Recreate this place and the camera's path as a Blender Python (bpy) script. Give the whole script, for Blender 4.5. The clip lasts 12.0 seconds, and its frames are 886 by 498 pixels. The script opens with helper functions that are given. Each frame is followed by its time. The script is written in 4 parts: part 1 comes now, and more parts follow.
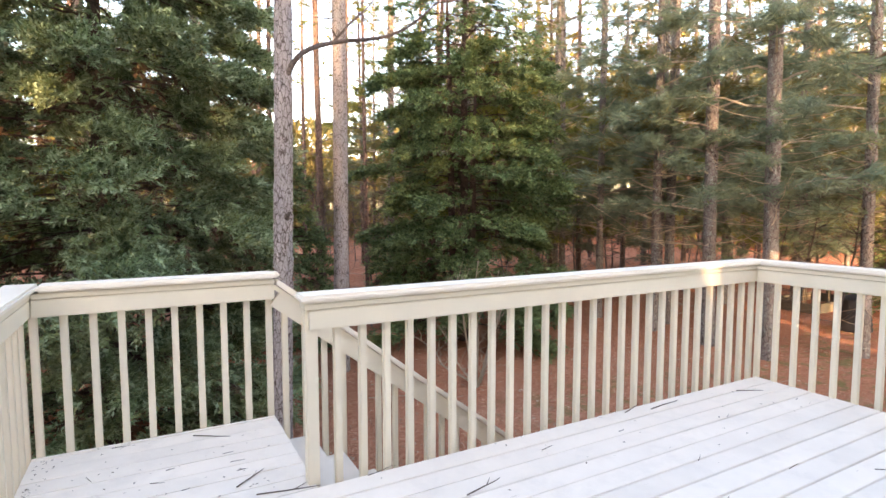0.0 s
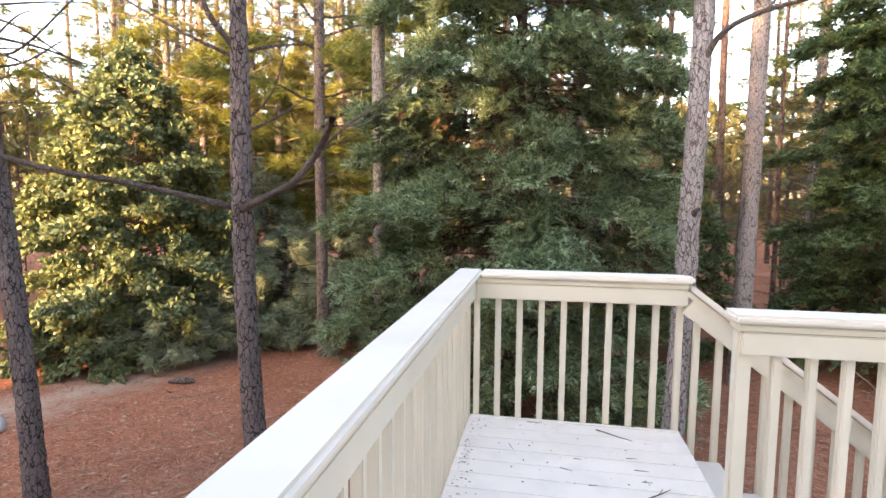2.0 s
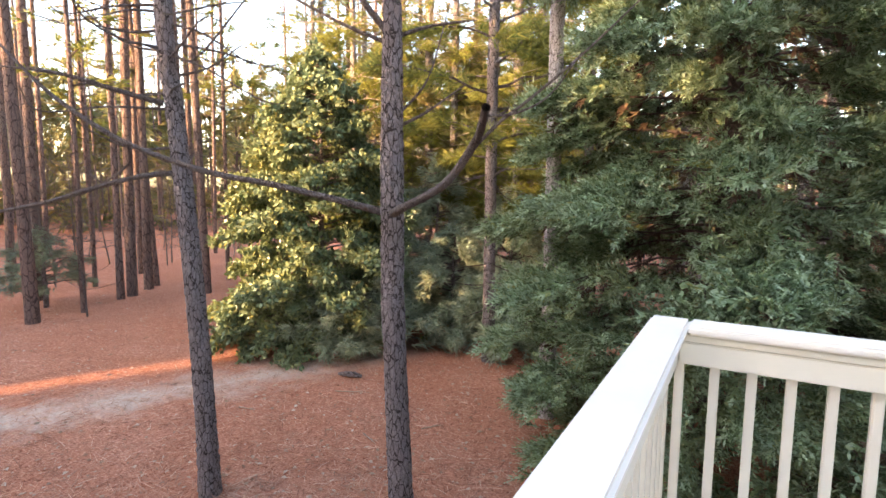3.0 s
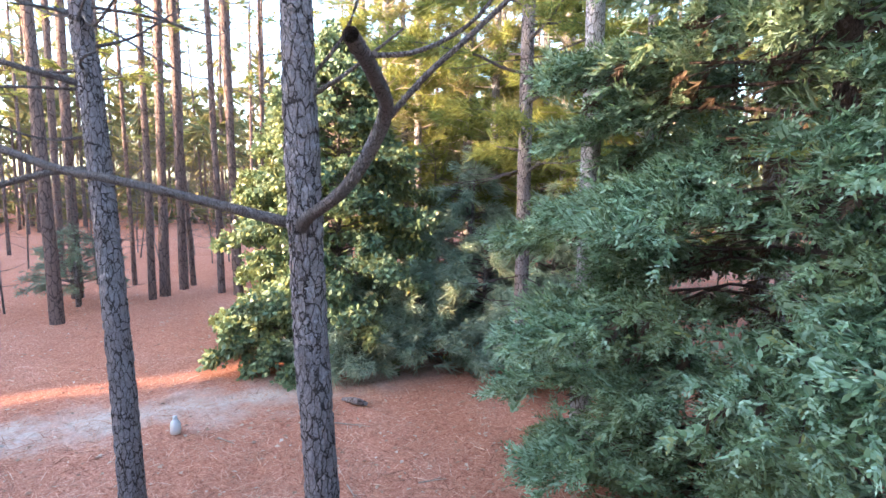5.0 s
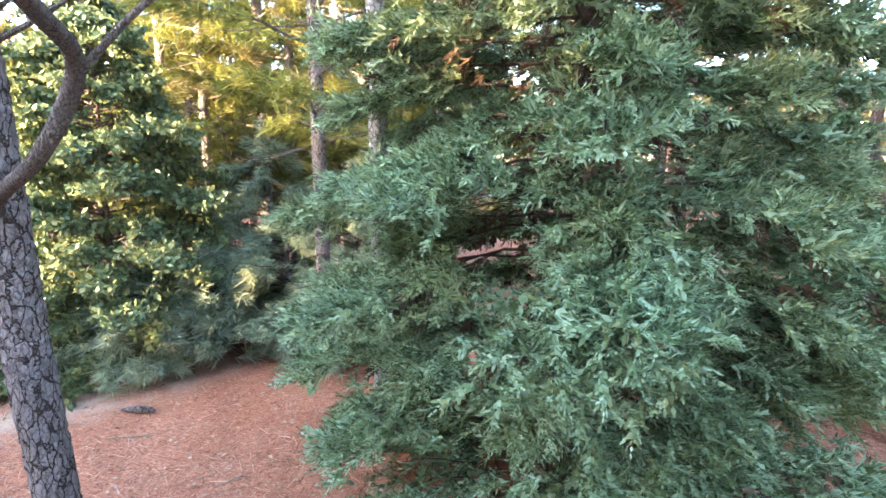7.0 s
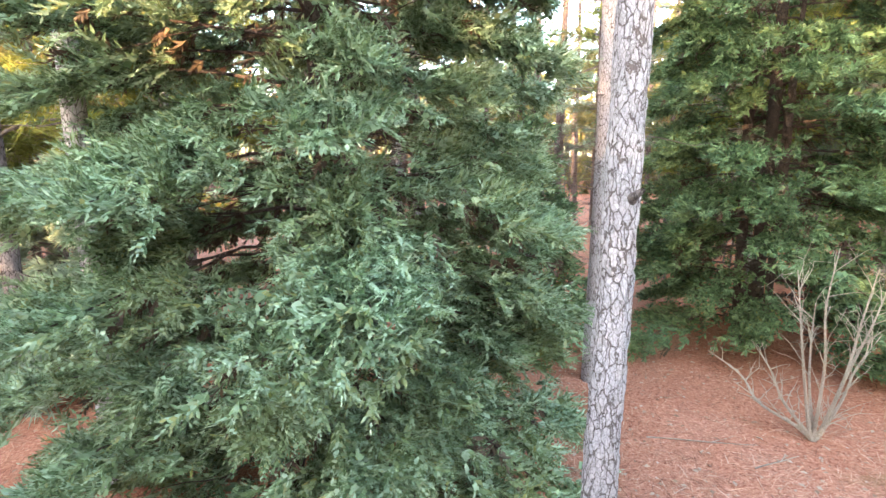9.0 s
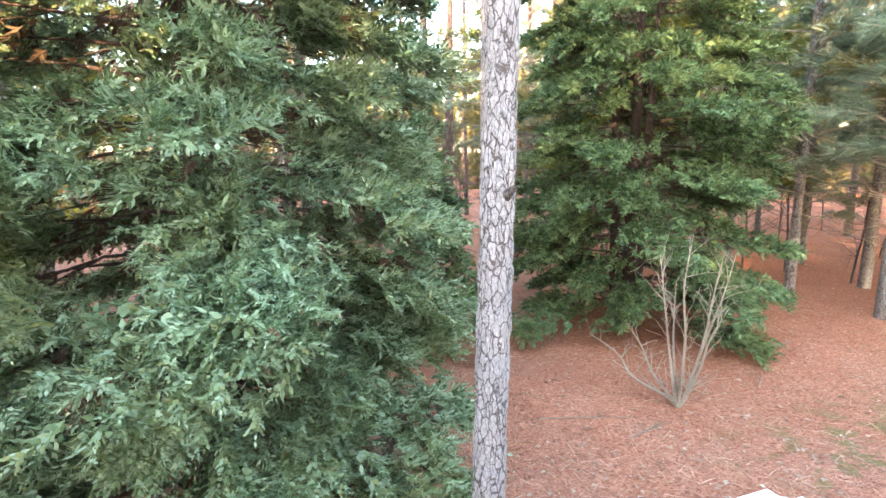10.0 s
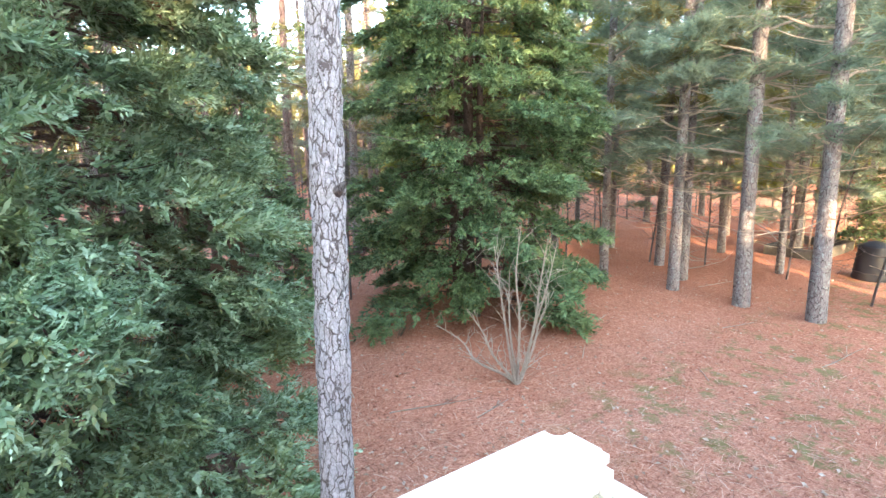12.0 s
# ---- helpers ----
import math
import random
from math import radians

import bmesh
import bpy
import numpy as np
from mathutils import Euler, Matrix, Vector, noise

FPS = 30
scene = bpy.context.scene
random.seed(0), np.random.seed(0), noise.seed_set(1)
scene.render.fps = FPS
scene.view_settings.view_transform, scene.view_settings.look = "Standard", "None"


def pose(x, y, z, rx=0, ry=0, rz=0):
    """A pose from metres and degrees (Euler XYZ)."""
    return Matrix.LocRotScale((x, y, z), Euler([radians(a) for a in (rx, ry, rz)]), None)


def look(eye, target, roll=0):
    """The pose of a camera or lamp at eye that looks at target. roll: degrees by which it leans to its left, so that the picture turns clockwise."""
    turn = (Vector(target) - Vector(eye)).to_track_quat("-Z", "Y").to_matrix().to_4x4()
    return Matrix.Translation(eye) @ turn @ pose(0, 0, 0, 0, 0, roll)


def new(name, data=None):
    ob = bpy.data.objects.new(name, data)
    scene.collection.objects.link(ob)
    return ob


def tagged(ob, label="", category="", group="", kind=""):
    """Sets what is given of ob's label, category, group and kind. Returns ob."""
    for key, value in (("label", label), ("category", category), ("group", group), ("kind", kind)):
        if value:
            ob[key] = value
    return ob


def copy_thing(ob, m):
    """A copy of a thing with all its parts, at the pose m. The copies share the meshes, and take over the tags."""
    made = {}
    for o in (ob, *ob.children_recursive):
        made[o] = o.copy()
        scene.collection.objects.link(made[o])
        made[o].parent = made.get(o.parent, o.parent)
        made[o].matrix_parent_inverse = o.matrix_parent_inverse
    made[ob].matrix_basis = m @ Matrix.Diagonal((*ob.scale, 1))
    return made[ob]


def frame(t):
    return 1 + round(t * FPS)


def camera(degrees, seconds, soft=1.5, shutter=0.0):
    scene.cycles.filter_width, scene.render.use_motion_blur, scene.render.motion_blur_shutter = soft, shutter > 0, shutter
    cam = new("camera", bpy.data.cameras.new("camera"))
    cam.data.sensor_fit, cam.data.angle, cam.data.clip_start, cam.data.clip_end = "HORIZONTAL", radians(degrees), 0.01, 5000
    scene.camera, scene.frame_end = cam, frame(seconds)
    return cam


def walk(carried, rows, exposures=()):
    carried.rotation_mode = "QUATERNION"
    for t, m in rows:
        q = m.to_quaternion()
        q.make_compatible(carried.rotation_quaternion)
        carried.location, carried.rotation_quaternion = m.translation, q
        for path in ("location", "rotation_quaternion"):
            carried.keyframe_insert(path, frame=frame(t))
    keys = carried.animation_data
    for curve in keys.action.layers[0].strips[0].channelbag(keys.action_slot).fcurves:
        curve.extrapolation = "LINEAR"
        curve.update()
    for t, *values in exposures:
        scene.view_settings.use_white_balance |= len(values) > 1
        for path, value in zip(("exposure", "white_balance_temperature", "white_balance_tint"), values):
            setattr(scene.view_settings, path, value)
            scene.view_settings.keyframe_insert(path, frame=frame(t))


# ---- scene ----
cam = camera(79.5, 12.0)
PATH = [
    (0, (0.616, -3.538, 1.363), (1.575, -1.79, 1.21), 0.0),
    (0.5, (0.572, -3.546, 1.366), (1.26, -1.674, 1.211), 0.4),
    (1, (0.588, -3.524, 1.371), (0.956, -1.565, 1.206), 0.3),
    (1.5, (0.558, -3.516, 1.397), (0.576, -1.524, 1.219), 0.3),
    (2, (0.457, -3.359, 1.419), (0.083, -1.404, 1.223), 0.3),
    (2.5, (0.336, -2.956, 1.469), (-0.378, -1.1, 1.257), 0.5),
    (3, (0.253, -2.451, 1.515), (-0.731, -0.724, 1.287), 0.4),
    (3.2, (0.223, -2.244, 1.532), (-0.84, -0.565, 1.302), 0.5),
    (4.0, (0.160, -1.480, 1.537), (-1.030, 0.110, 1.300), 0.5),
    (4.8, (0.098, -0.793, 1.533), (-1.124, 0.785, 1.295), 0.4),
    (5, (0.102, -0.684, 1.544), (-1.094, 0.91, 1.302), 0.4),
    (5.5, (0.151, -0.517, 1.546), (-0.945, 1.138, 1.285), 0.2),
    (6, (0.177, -0.472, 1.543), (-0.772, 1.265, 1.256), 0.1),
    (6.5, (0.223, -0.45, 1.527), (-0.561, 1.364, 1.22), -0.1),
    (7, (0.283, -0.443, 1.507), (-0.301, 1.443, 1.187), -0.2),
    (7.5, (0.345, -0.437, 1.505), (-0.024, 1.5, 1.171), -0.5),
    (9.3, (0.464, -0.468, 1.499), (0.886, 1.456, 1.149), -0.5),
    (9.5, (0.487, -0.46, 1.501), (0.985, 1.444, 1.145), -0.7),
    (10, (0.514, -0.484, 1.509), (1.185, 1.366, 1.15), -0.7),
    (10.5, (0.531, -0.503, 1.517), (1.359, 1.281, 1.154), -0.8),
    (11, (0.549, -0.524, 1.516), (1.513, 1.19, 1.148), -0.8),
    (11.5, (0.566, -0.549, 1.5), (1.639, 1.099, 1.133), -0.8),
    (12, (0.576, -0.569, 1.489), (1.737, 1.018, 1.122), -0.9),
]
walk(cam, [(t, look(eye, target, roll)) for t, eye, target, roll in PATH],
     exposures=[(0, 3.25, 7800, 21), (3, 3.4, 7300, 21), (5, 3.82, 5600, 13), (6.5, 4.2, 5700, 10), (7.5, 4.42, 6300, 12), (9.5, 4.55, 6800, 11), (12, 4.38, 6200, 9)])

# ---------- world, sun and exposure ----------
SUN_TRAVEL = Vector((0.45, 0.89, 0.0)).normalized()   # where the low evening sun shines to
SUN_UP = math.atan(0.2)
world = bpy.data.worlds.new("evening_sky")
scene.world = world
world.use_nodes = True
wn = world.node_tree.nodes
sky = wn.new("ShaderNodeTexSky")
sky.sky_type, sky.sun_disc = "NISHITA", False
sky.sun_elevation = SUN_UP
sky.sun_rotation = math.atan2(-SUN_TRAVEL.x, -SUN_TRAVEL.y)
sky.air_density, sky.dust_density, sky.ozone_density = 1.0, 1.7, 1.0
world.node_tree.links.new(sky.outputs[0], wn["Background"].inputs[0])
wn["Background"].inputs[1].default_value = 0.15

sun = new("sun", bpy.data.lights.new("sun", "SUN"))
sun.data.energy, sun.data.angle, sun.data.color = 3.0, radians(0.6), (1.0, 0.68, 0.40)
sun.matrix_world = look((0, 0, 30), Vector((0, 0, 30)) + SUN_TRAVEL * math.cos(SUN_UP) - Vector((0, 0, math.sin(SUN_UP))))

GROUND = -2.1


# ---------- materials ----------
class Nodes:
    """A small builder for node materials."""

    def __init__(self, name, rough=0.8, spec=0.3):
        self.m = bpy.data.materials.new(name)
        self.m.use_nodes = True
        self.t = self.m.node_tree
        self.b = self.t.nodes["Principled BSDF"]
        self.b.inputs["Roughness"].default_value = rough
        self.b.inputs["Specular IOR Level"].default_value = spec
        self.pos = self.node("ShaderNodeNewGeometry")
        self.obj = self.node("ShaderNodeObjectInfo")

    def node(self, kind, **values):
        n = self.t.nodes.new(kind)
        for k, v in values.items():
            n.inputs[k.replace("_", " ")].default_value = v
        return n

    def link(self, a, b):
        self.t.links.new(a, b)

    def place(self, scale=(1, 1, 1), per_object=False):
        """World position, stretched, moved at random for each object."""
        mp = self.node("ShaderNodeMapping")
        mp.inputs["Scale"].default_value = scale
        self.link(self.pos.outputs["Position"], mp.inputs["Vector"])
        if per_object:
            k = self.node("ShaderNodeVectorMath")
            k.operation = "SCALE"
            k.inputs[0].default_value = (37.0, 17.0, 71.0)
            self.link(self.obj.outputs["Random"], k.inputs["Scale"])
            self.link(k.outputs[0], mp.inputs["Location"])
        return mp.outputs[0]

    def noise(self, scale, detail=4, rough=0.6, stretch=(1, 1, 1), per_object=False):
        n = self.node("ShaderNodeTexNoise", Scale=scale, Detail=detail, Roughness=rough)
        self.link(self.place(stretch, per_object), n.inputs["Vector"])
        return n.outputs[0]

    def ramp(self, fac, *stops):
        r = self.node("ShaderNodeValToRGB")
        while len(r.color_ramp.elements) < len(stops):
            r.color_ramp.elements.new(0.5)
        for e, (p, c) in zip(r.color_ramp.elements, stops):
            e.position = p
            e.color = (*c, 1) if isinstance(c, tuple) else (c, c, c, 1)
        self.link(fac, r.inputs[0])
        return r.outputs[0]

    def mix(self, fac, a, b, how="MIX"):
        x = self.node("ShaderNodeMix")
        x.data_type, x.blend_type = "RGBA", how
        for value, k in ((fac, 0), (a, 6), (b, 7)):
            if isinstance(value, (int, float)):
                x.inputs[k].default_value = value
            elif isinstance(value, tuple):
                x.inputs[k].default_value = (*value, 1)
            else:
                self.link(value, x.inputs[k])
        return x.outputs[2]

    def math(self, how, a, b):
        x = self.node("ShaderNodeMath")
        x.operation = how
        for k, value in enumerate((a, b)):
            if isinstance(value, (int, float)):
                x.inputs[k].default_value = value
            else:
                self.link(value, x.inputs[k])
        return x.outputs[0]

    def color(self, c):
        if isinstance(c, tuple):
            self.b.inputs["Base Color"].default_value = (*c, 1)
        else:
            self.link(c, self.b.inputs["Base Color"])

    def bump(self, height, strength, distance):
        n = self.node("ShaderNodeBump", Strength=strength, Distance=distance)
        self.link(height, n.inputs["Height"])
        self.link(n.outputs[0], self.b.inputs["Normal"])


def painted_wood(name, tone, stretch, worn):
    k = Nodes(name, 0.55, 0.35)
    grain = k.noise(14, 5, 0.6, stretch, True)
    blot = k.noise(2.2, 4, 0.6, (1, 1, 1), True)
    c = k.mix(k.ramp(blot, (0.35, 0.0), (0.7, 1.0)), tone, tuple(v * 0.9 for v in tone))
    each = k.ramp(k.obj.outputs["Random"], (0.0, 0.93), (1.0, 1.0))
    c = k.mix(1.0, c, each, "MULTIPLY")
    if worn:
        speck = k.noise(26, 6, 0.75, stretch, True)
        c = k.mix(k.ramp(speck, (0.66, 0.0), (0.74, worn)), c, (0.33, 0.27, 0.22))
        dust = k.noise(5, 5, 0.7, (1, 1, 1))
        c = k.mix(k.ramp(dust, (0.5, 0.0), (0.8, 0.35)), c, (0.55, 0.5, 0.46))
    k.color(c)
    k.bump(grain, 0.25, 0.004)
    return k.m


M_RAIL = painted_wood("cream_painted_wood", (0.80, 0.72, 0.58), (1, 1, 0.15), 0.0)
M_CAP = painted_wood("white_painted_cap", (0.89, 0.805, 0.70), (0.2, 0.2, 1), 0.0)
M_DECK = painted_wood("white_painted_deck", (0.90, 0.815, 0.73), (0.12, 1, 1), 0.5)
M_STEP = painted_wood("worn_painted_step", (0.80, 0.73, 0.65), (1, 0.2, 1), 0.6)


def bark(name, plate, crack, tint, scale, lichen=0.0):
    """Flaky bark: upright plates with dark, broken cracks between."""
    k = Nodes(name, 0.95, 0.1)
    warp = k.node("ShaderNodeTexNoise", Scale=14.0, Detail=4.0, Roughness=0.7)
    k.link(k.place((1, 1, 1), True), warp.inputs["Vector"])
    gaps = []
    for size, high in ((scale, 0.34), (scale * 1.9, 0.5)):
        v = k.node("ShaderNodeTexVoronoi", Scale=size, Randomness=1.0)
        v.feature = "DISTANCE_TO_EDGE"
        add = k.node("ShaderNodeVectorMath")
        add.operation = "MULTIPLY_ADD"
        k.link(warp.outputs[1], add.inputs[0])
        add.inputs[1].default_value = (0.05, 0.05, 0.03)
        k.link(k.place((1, 1, high), True), add.inputs[2])
        k.link(add.outputs[0], v.inputs["Vector"])
        gaps.append(v.outputs[0])
    fine = k.noise(70, 6, 0.75, (1, 1, 0.3))
    big = k.noise(3.0, 4, 0.6, (1, 1, 0.4), True)
    open_ = k.math("MULTIPLY", k.math("SUBTRACT", k.noise(11, 4, 0.7, (1, 1, 0.5), True), 0.40), 0.22)
    g1 = k.ramp(k.math("SUBTRACT", gaps[0], open_), (0.0, 0.0), (0.05, 1.0))
    g2 = k.ramp(gaps[1], (0.0, 0.55), (0.10, 1.0))
    gap = k.math("MULTIPLY", g1, g2)
    c = k.mix(k.ramp(fine, (0.3, 0.0), (0.75, 1.0)), plate, tuple(x * 0.6 for x in plate))
    c = k.mix(k.ramp(big, (0.4, 0.0), (0.65, 0.5)), c, tint)
    c = k.mix(gap, crack, c)
    if lichen:
        li = k.noise(16, 5, 0.8, (1, 1, 1))
        c = k.mix(k.ramp(li, (0.56, 0.0), (0.62, lichen)), c, (0.42, 0.50, 0.46))
    k.color(c)
    k.bump(k.math("ADD", gap, k.math("MULTIPLY", fine, 0.6)), 1.0, 0.018)
    return k.m


M_BARK_PALE = bark("pale_pine_bark", (0.62, 0.57, 0.57), (0.15, 0.12, 0.11), (0.54, 0.47, 0.46), 26)
M_BARK = bark("grey_pine_bark", (0.36, 0.305, 0.30), (0.055, 0.042, 0.038), (0.25, 0.20, 0.19), 24)
M_BARK_LICHEN = bark("lichened_pine_bark", (0.38, 0.33, 0.315), (0.09, 0.07, 0.065), (0.26, 0.22, 0.20), 20, 0.8)
M_BARK_FAR = bark("distant_pine_bark", (0.25, 0.18, 0.16), (0.08, 0.055, 0.05), (0.22, 0.14, 0.11), 10)
M_TWIG = bark("dead_branch_bark", (0.27, 0.225, 0.21), (0.09, 0.07, 0.06), (0.19, 0.15, 0.135), 60)
M_PALE_TWIG = bark("pale_shrub_bark", (0.66, 0.56, 0.45), (0.36, 0.28, 0.21), (0.52, 0.43, 0.34), 50)
M_RED_TWIG = bark("brown_conifer_wood", (0.17, 0.12, 0.10), (0.06, 0.042, 0.035), (0.14, 0.10, 0.085), 40)


def leafy(name, dark, mid, tip, odd, through_light=0.25, rough=0.55):
    """Foliage: colour by leaf and by patches of about half a metre."""
    k = Nodes(name, rough, 0.25)
    isl = k.pos.outputs["Random Per Island"]
    c = k.ramp(isl, (0.0, dark), (0.45, mid), (0.9, tip), (1.0, odd))
    patch = k.noise(1.3, 3, 0.5, (1, 1, 1), True)
    c = k.mix(k.ramp(patch, (0.45, 0.0), (0.7, 0.75)), c, k.mix(0.5, c, odd))
    shade = k.ramp(k.noise(4.0, 3, 0.6), (0.3, 0.75), (0.7, 1.15))
    c = k.mix(1.0, c, shade, "MULTIPLY")
    k.color(c)
    tr = k.node("ShaderNodeBsdfTranslucent")
    k.link(c, tr.inputs["Color"])
    mx = k.node("ShaderNodeMixShader", Fac=through_light)
    k.link(k.b.outputs[0], mx.inputs[1])
    k.link(tr.outputs[0], mx.inputs[2])
    k.link(mx.outputs[0], k.t.nodes["Material Output"].inputs["Surface"])
    return k.m


M_CYPRESS = leafy("cypress_sprays", (0.07, 0.11, 0.045), (0.22, 0.315, 0.165), (0.45, 0.58, 0.41), (0.27, 0.27, 0.09), 0.35, 0.45)
M_CYPRESS_DARK = leafy("dark_conifer_sprays", (0.055, 0.09, 0.04), (0.13, 0.21, 0.095), (0.24, 0.36, 0.18), (0.21, 0.22, 0.06), 0.3)
M_HOLLY = leafy("broad_evergreen_leaves", (0.07, 0.11, 0.055), (0.15, 0.205, 0.105), (0.23, 0.29, 0.16), (0.32, 0.30, 0.08), 0.25, 0.35)
M_PINE_BLUE = leafy("blue_green_pine_needles", (0.15, 0.21, 0.15), (0.22, 0.29, 0.21), (0.28, 0.36, 0.26), (0.32, 0.31, 0.15), 0.45)
M_PINE_GREEN = leafy("green_pine_needles", (0.13, 0.16, 0.045), (0.21, 0.24, 0.065), (0.30, 0.32, 0.08), (0.38, 0.32, 0.07), 0.45)
M_PINE_FAR = leafy("distant_pine_needles", (0.13, 0.14, 0.06), (0.19, 0.19, 0.08), (0.27, 0.24, 0.09), (0.34, 0.23, 0.08), 0.45)
M_PINE_GREY = leafy("grey_green_young_needles", (0.26, 0.34, 0.24), (0.38, 0.46, 0.34), (0.48, 0.57, 0.44), (0.44, 0.42, 0.22), 0.5)
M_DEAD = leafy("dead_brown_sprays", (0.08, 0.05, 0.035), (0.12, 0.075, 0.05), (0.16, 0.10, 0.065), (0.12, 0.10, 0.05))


def ground_material():
    k = Nodes("pine_straw_ground", 0.95, 0.08)
    straw = k.noise(46, 6, 0.75, (1, 0.35, 1))
    straw2 = k.noise(38, 6, 0.75, (0.35, 1, 1))
    s = k.mix(k.ramp(k.noise(9, 3), (0.4, 0.0), (0.6, 1.0)), straw, straw2)
    c = k.ramp(s, (0.33, (0.10, 0.035, 0.02)), (0.47, (0.34, 0.13, 0.078)), (0.58, (0.52, 0.245, 0.155)), (0.70, (0.66, 0.43, 0.32)))
    pale = k.ramp(k.noise(0.55, 5, 0.65), (0.45, 0.0), (0.72, 0.6))
    c = k.mix(pale, c, k.mix(1.0, (1.25, 1.45, 1.6), c, "MULTIPLY"))
    leaf = k.ramp(k.noise(30, 2, 0.4), (0.70, 0.0), (0.74, 0.8))
    c = k.mix(leaf, c, (0.46, 0.33, 0.24))
    # bare sandy track across the yard
    sep = k.node("ShaderNodeSeparateXYZ")
    k.link(k.pos.outputs["Position"], sep.inputs[0])
    across = k.math("SUBTRACT", k.math("MULTIPLY", sep.outputs[0], 0.89), k.math("MULTIPLY", sep.outputs[1], 0.45))
    off = k.math("ABSOLUTE", k.math("ADD", across, 8.85), 0.0)
    wob = k.math("ADD", off, k.math("MULTIPLY", k.math("SUBTRACT", k.noise(1.6, 5, 0.7), 0.5), 2.6))
    track = k.ramp(wob, (0.0, 0.85), (0.95, 0.0))
    left = k.ramp(k.math("MULTIPLY", sep.outputs[0], -0.1), (0.55, 0.0), (0.70, 1.0))
    track = k.math("MULTIPLY", track, left)
    c = k.mix(track, c, k.ramp(k.noise(18, 5, 0.7), (0.3, (0.40, 0.31, 0.25)), (0.7, (0.62, 0.52, 0.44))))
    # thin moss and grass near the steps
    moss = k.ramp(k.noise(2.3, 5, 0.75), (0.51, 0.0), (0.60, 0.75))
    right = k.ramp(k.math("MULTIPLY", sep.outputs[0], 0.1), (0.52, 0.0), (0.64, 1.0))
    close = k.ramp(k.math("MULTIPLY", sep.outputs[1], 0.1), (0.36, 1.0), (0.47, 0.0))
    c = k.mix(k.math("MULTIPLY", moss, k.math("MULTIPLY", right, close)), c, (0.15, 0.16, 0.06))
    k.color(c)
    k.bump(s, 0.8, 0.02)
    return k.m


M_GROUND = ground_material()


def plain(name, c, rough=0.6, spec=0.4, var=0.15, scale=12):
    k = Nodes(name, rough, spec)
    k.color(k.mix(k.ramp(k.noise(scale, 5), (0.3, 0.0), (0.7, 1.0)), c, tuple(v * (1 - var) for v in c)))
    return k.m


# ---------- mesh helpers ----------
def np_mesh(name, verts, faces, material, smooth=False):
    """A mesh from arrays: verts (n, 3), faces (m, 3 or 4)."""
    me = bpy.data.meshes.new(name)
    verts, faces = np.asarray(verts, np.float32), np.asarray(faces, np.int32)
    m, k = faces.shape
    me.vertices.add(len(verts))
    me.vertices.foreach_set("co", verts.ravel())
    me.loops.add(m * k)
    me.loops.foreach_set("vertex_index", faces.ravel())
    me.polygons.add(m)
    me.polygons.foreach_set("loop_start", np.arange(0, m * k, k, dtype=np.int32))
    me.update(calc_edges=True)
    me.validate()
    if smooth:
        me.polygons.foreach_set("use_smooth", np.ones(m, bool))
    me.materials.append(material)
    return me


def part(name, data, material=None, parent=None, label="", m=None):
    """Links a bmesh or a mesh as one mesh object under a thing or a part."""
    if isinstance(data, bmesh.types.BMesh):
        me = bpy.data.meshes.new(name)
        data.to_mesh(me)
        data.free()
        me.materials.append(material)
    else:
        me = data
    ob = new(name, me)
    if parent is not None:
        ob.parent = parent
    if m is not None:
        ob.matrix_local = m
    return tagged(ob, label) if label else ob


def thing(name, at, label, category, group="", kind=""):
    ob = new(name)
    ob.empty_display_size = 0.1
    ob.location = at
    return tagged(ob, label, category, group, kind)


def box_bm(x0, y0, z0, x1, y1, z1, bevel=0.004, segs=1):
    bm = bmesh.new()
    bmesh.ops.create_cube(bm, size=1)
    for v in bm.verts:
        v.co = Vector(((x0 + x1) / 2 + v.co.x * (x1 - x0), (y0 + y1) / 2 + v.co.y * (y1 - y0), (z0 + z1) / 2 + v.co.z * (z1 - z0)))
    if bevel:
        bmesh.ops.bevel(bm, geom=bm.edges[:], offset=bevel, segments=segs, affect="EDGES")
    return bm


def beam_bm(a, b, width, height, bevel=0.004, corner=0.0):
    """A board from a to b (middle of its section), width sideways, height upright."""
    a, b = Vector(a), Vector(b)
    d = b - a
    bm = box_bm(0, -width / 2, -height / 2, d.length, width / 2, height / 2, 0 if corner else bevel, 2)
    if corner:      # the far end's upright edges rounded first
        far_edges = [e for e in bm.edges if all(v.co.x > d.length - 0.001 for v in e.verts) and abs(e.verts[0].co.z - e.verts[1].co.z) > 0.001]
        bmesh.ops.bevel(bm, geom=far_edges, offset=corner, segments=5, affect="EDGES")
        rims = [e for e in bm.edges if abs(e.verts[0].co.z - e.verts[1].co.z) < 0.001]
        bmesh.ops.bevel(bm, geom=rims, offset=bevel * 0.8, segments=2, affect="EDGES")
    x = d.normalized()
    y = Vector((0, 0, 1)).cross(x).normalized()
    z = x.cross(y)
    bm.transform(Matrix.Translation(a) @ Matrix((x, y, z)).transposed().to_4x4())
    return bm


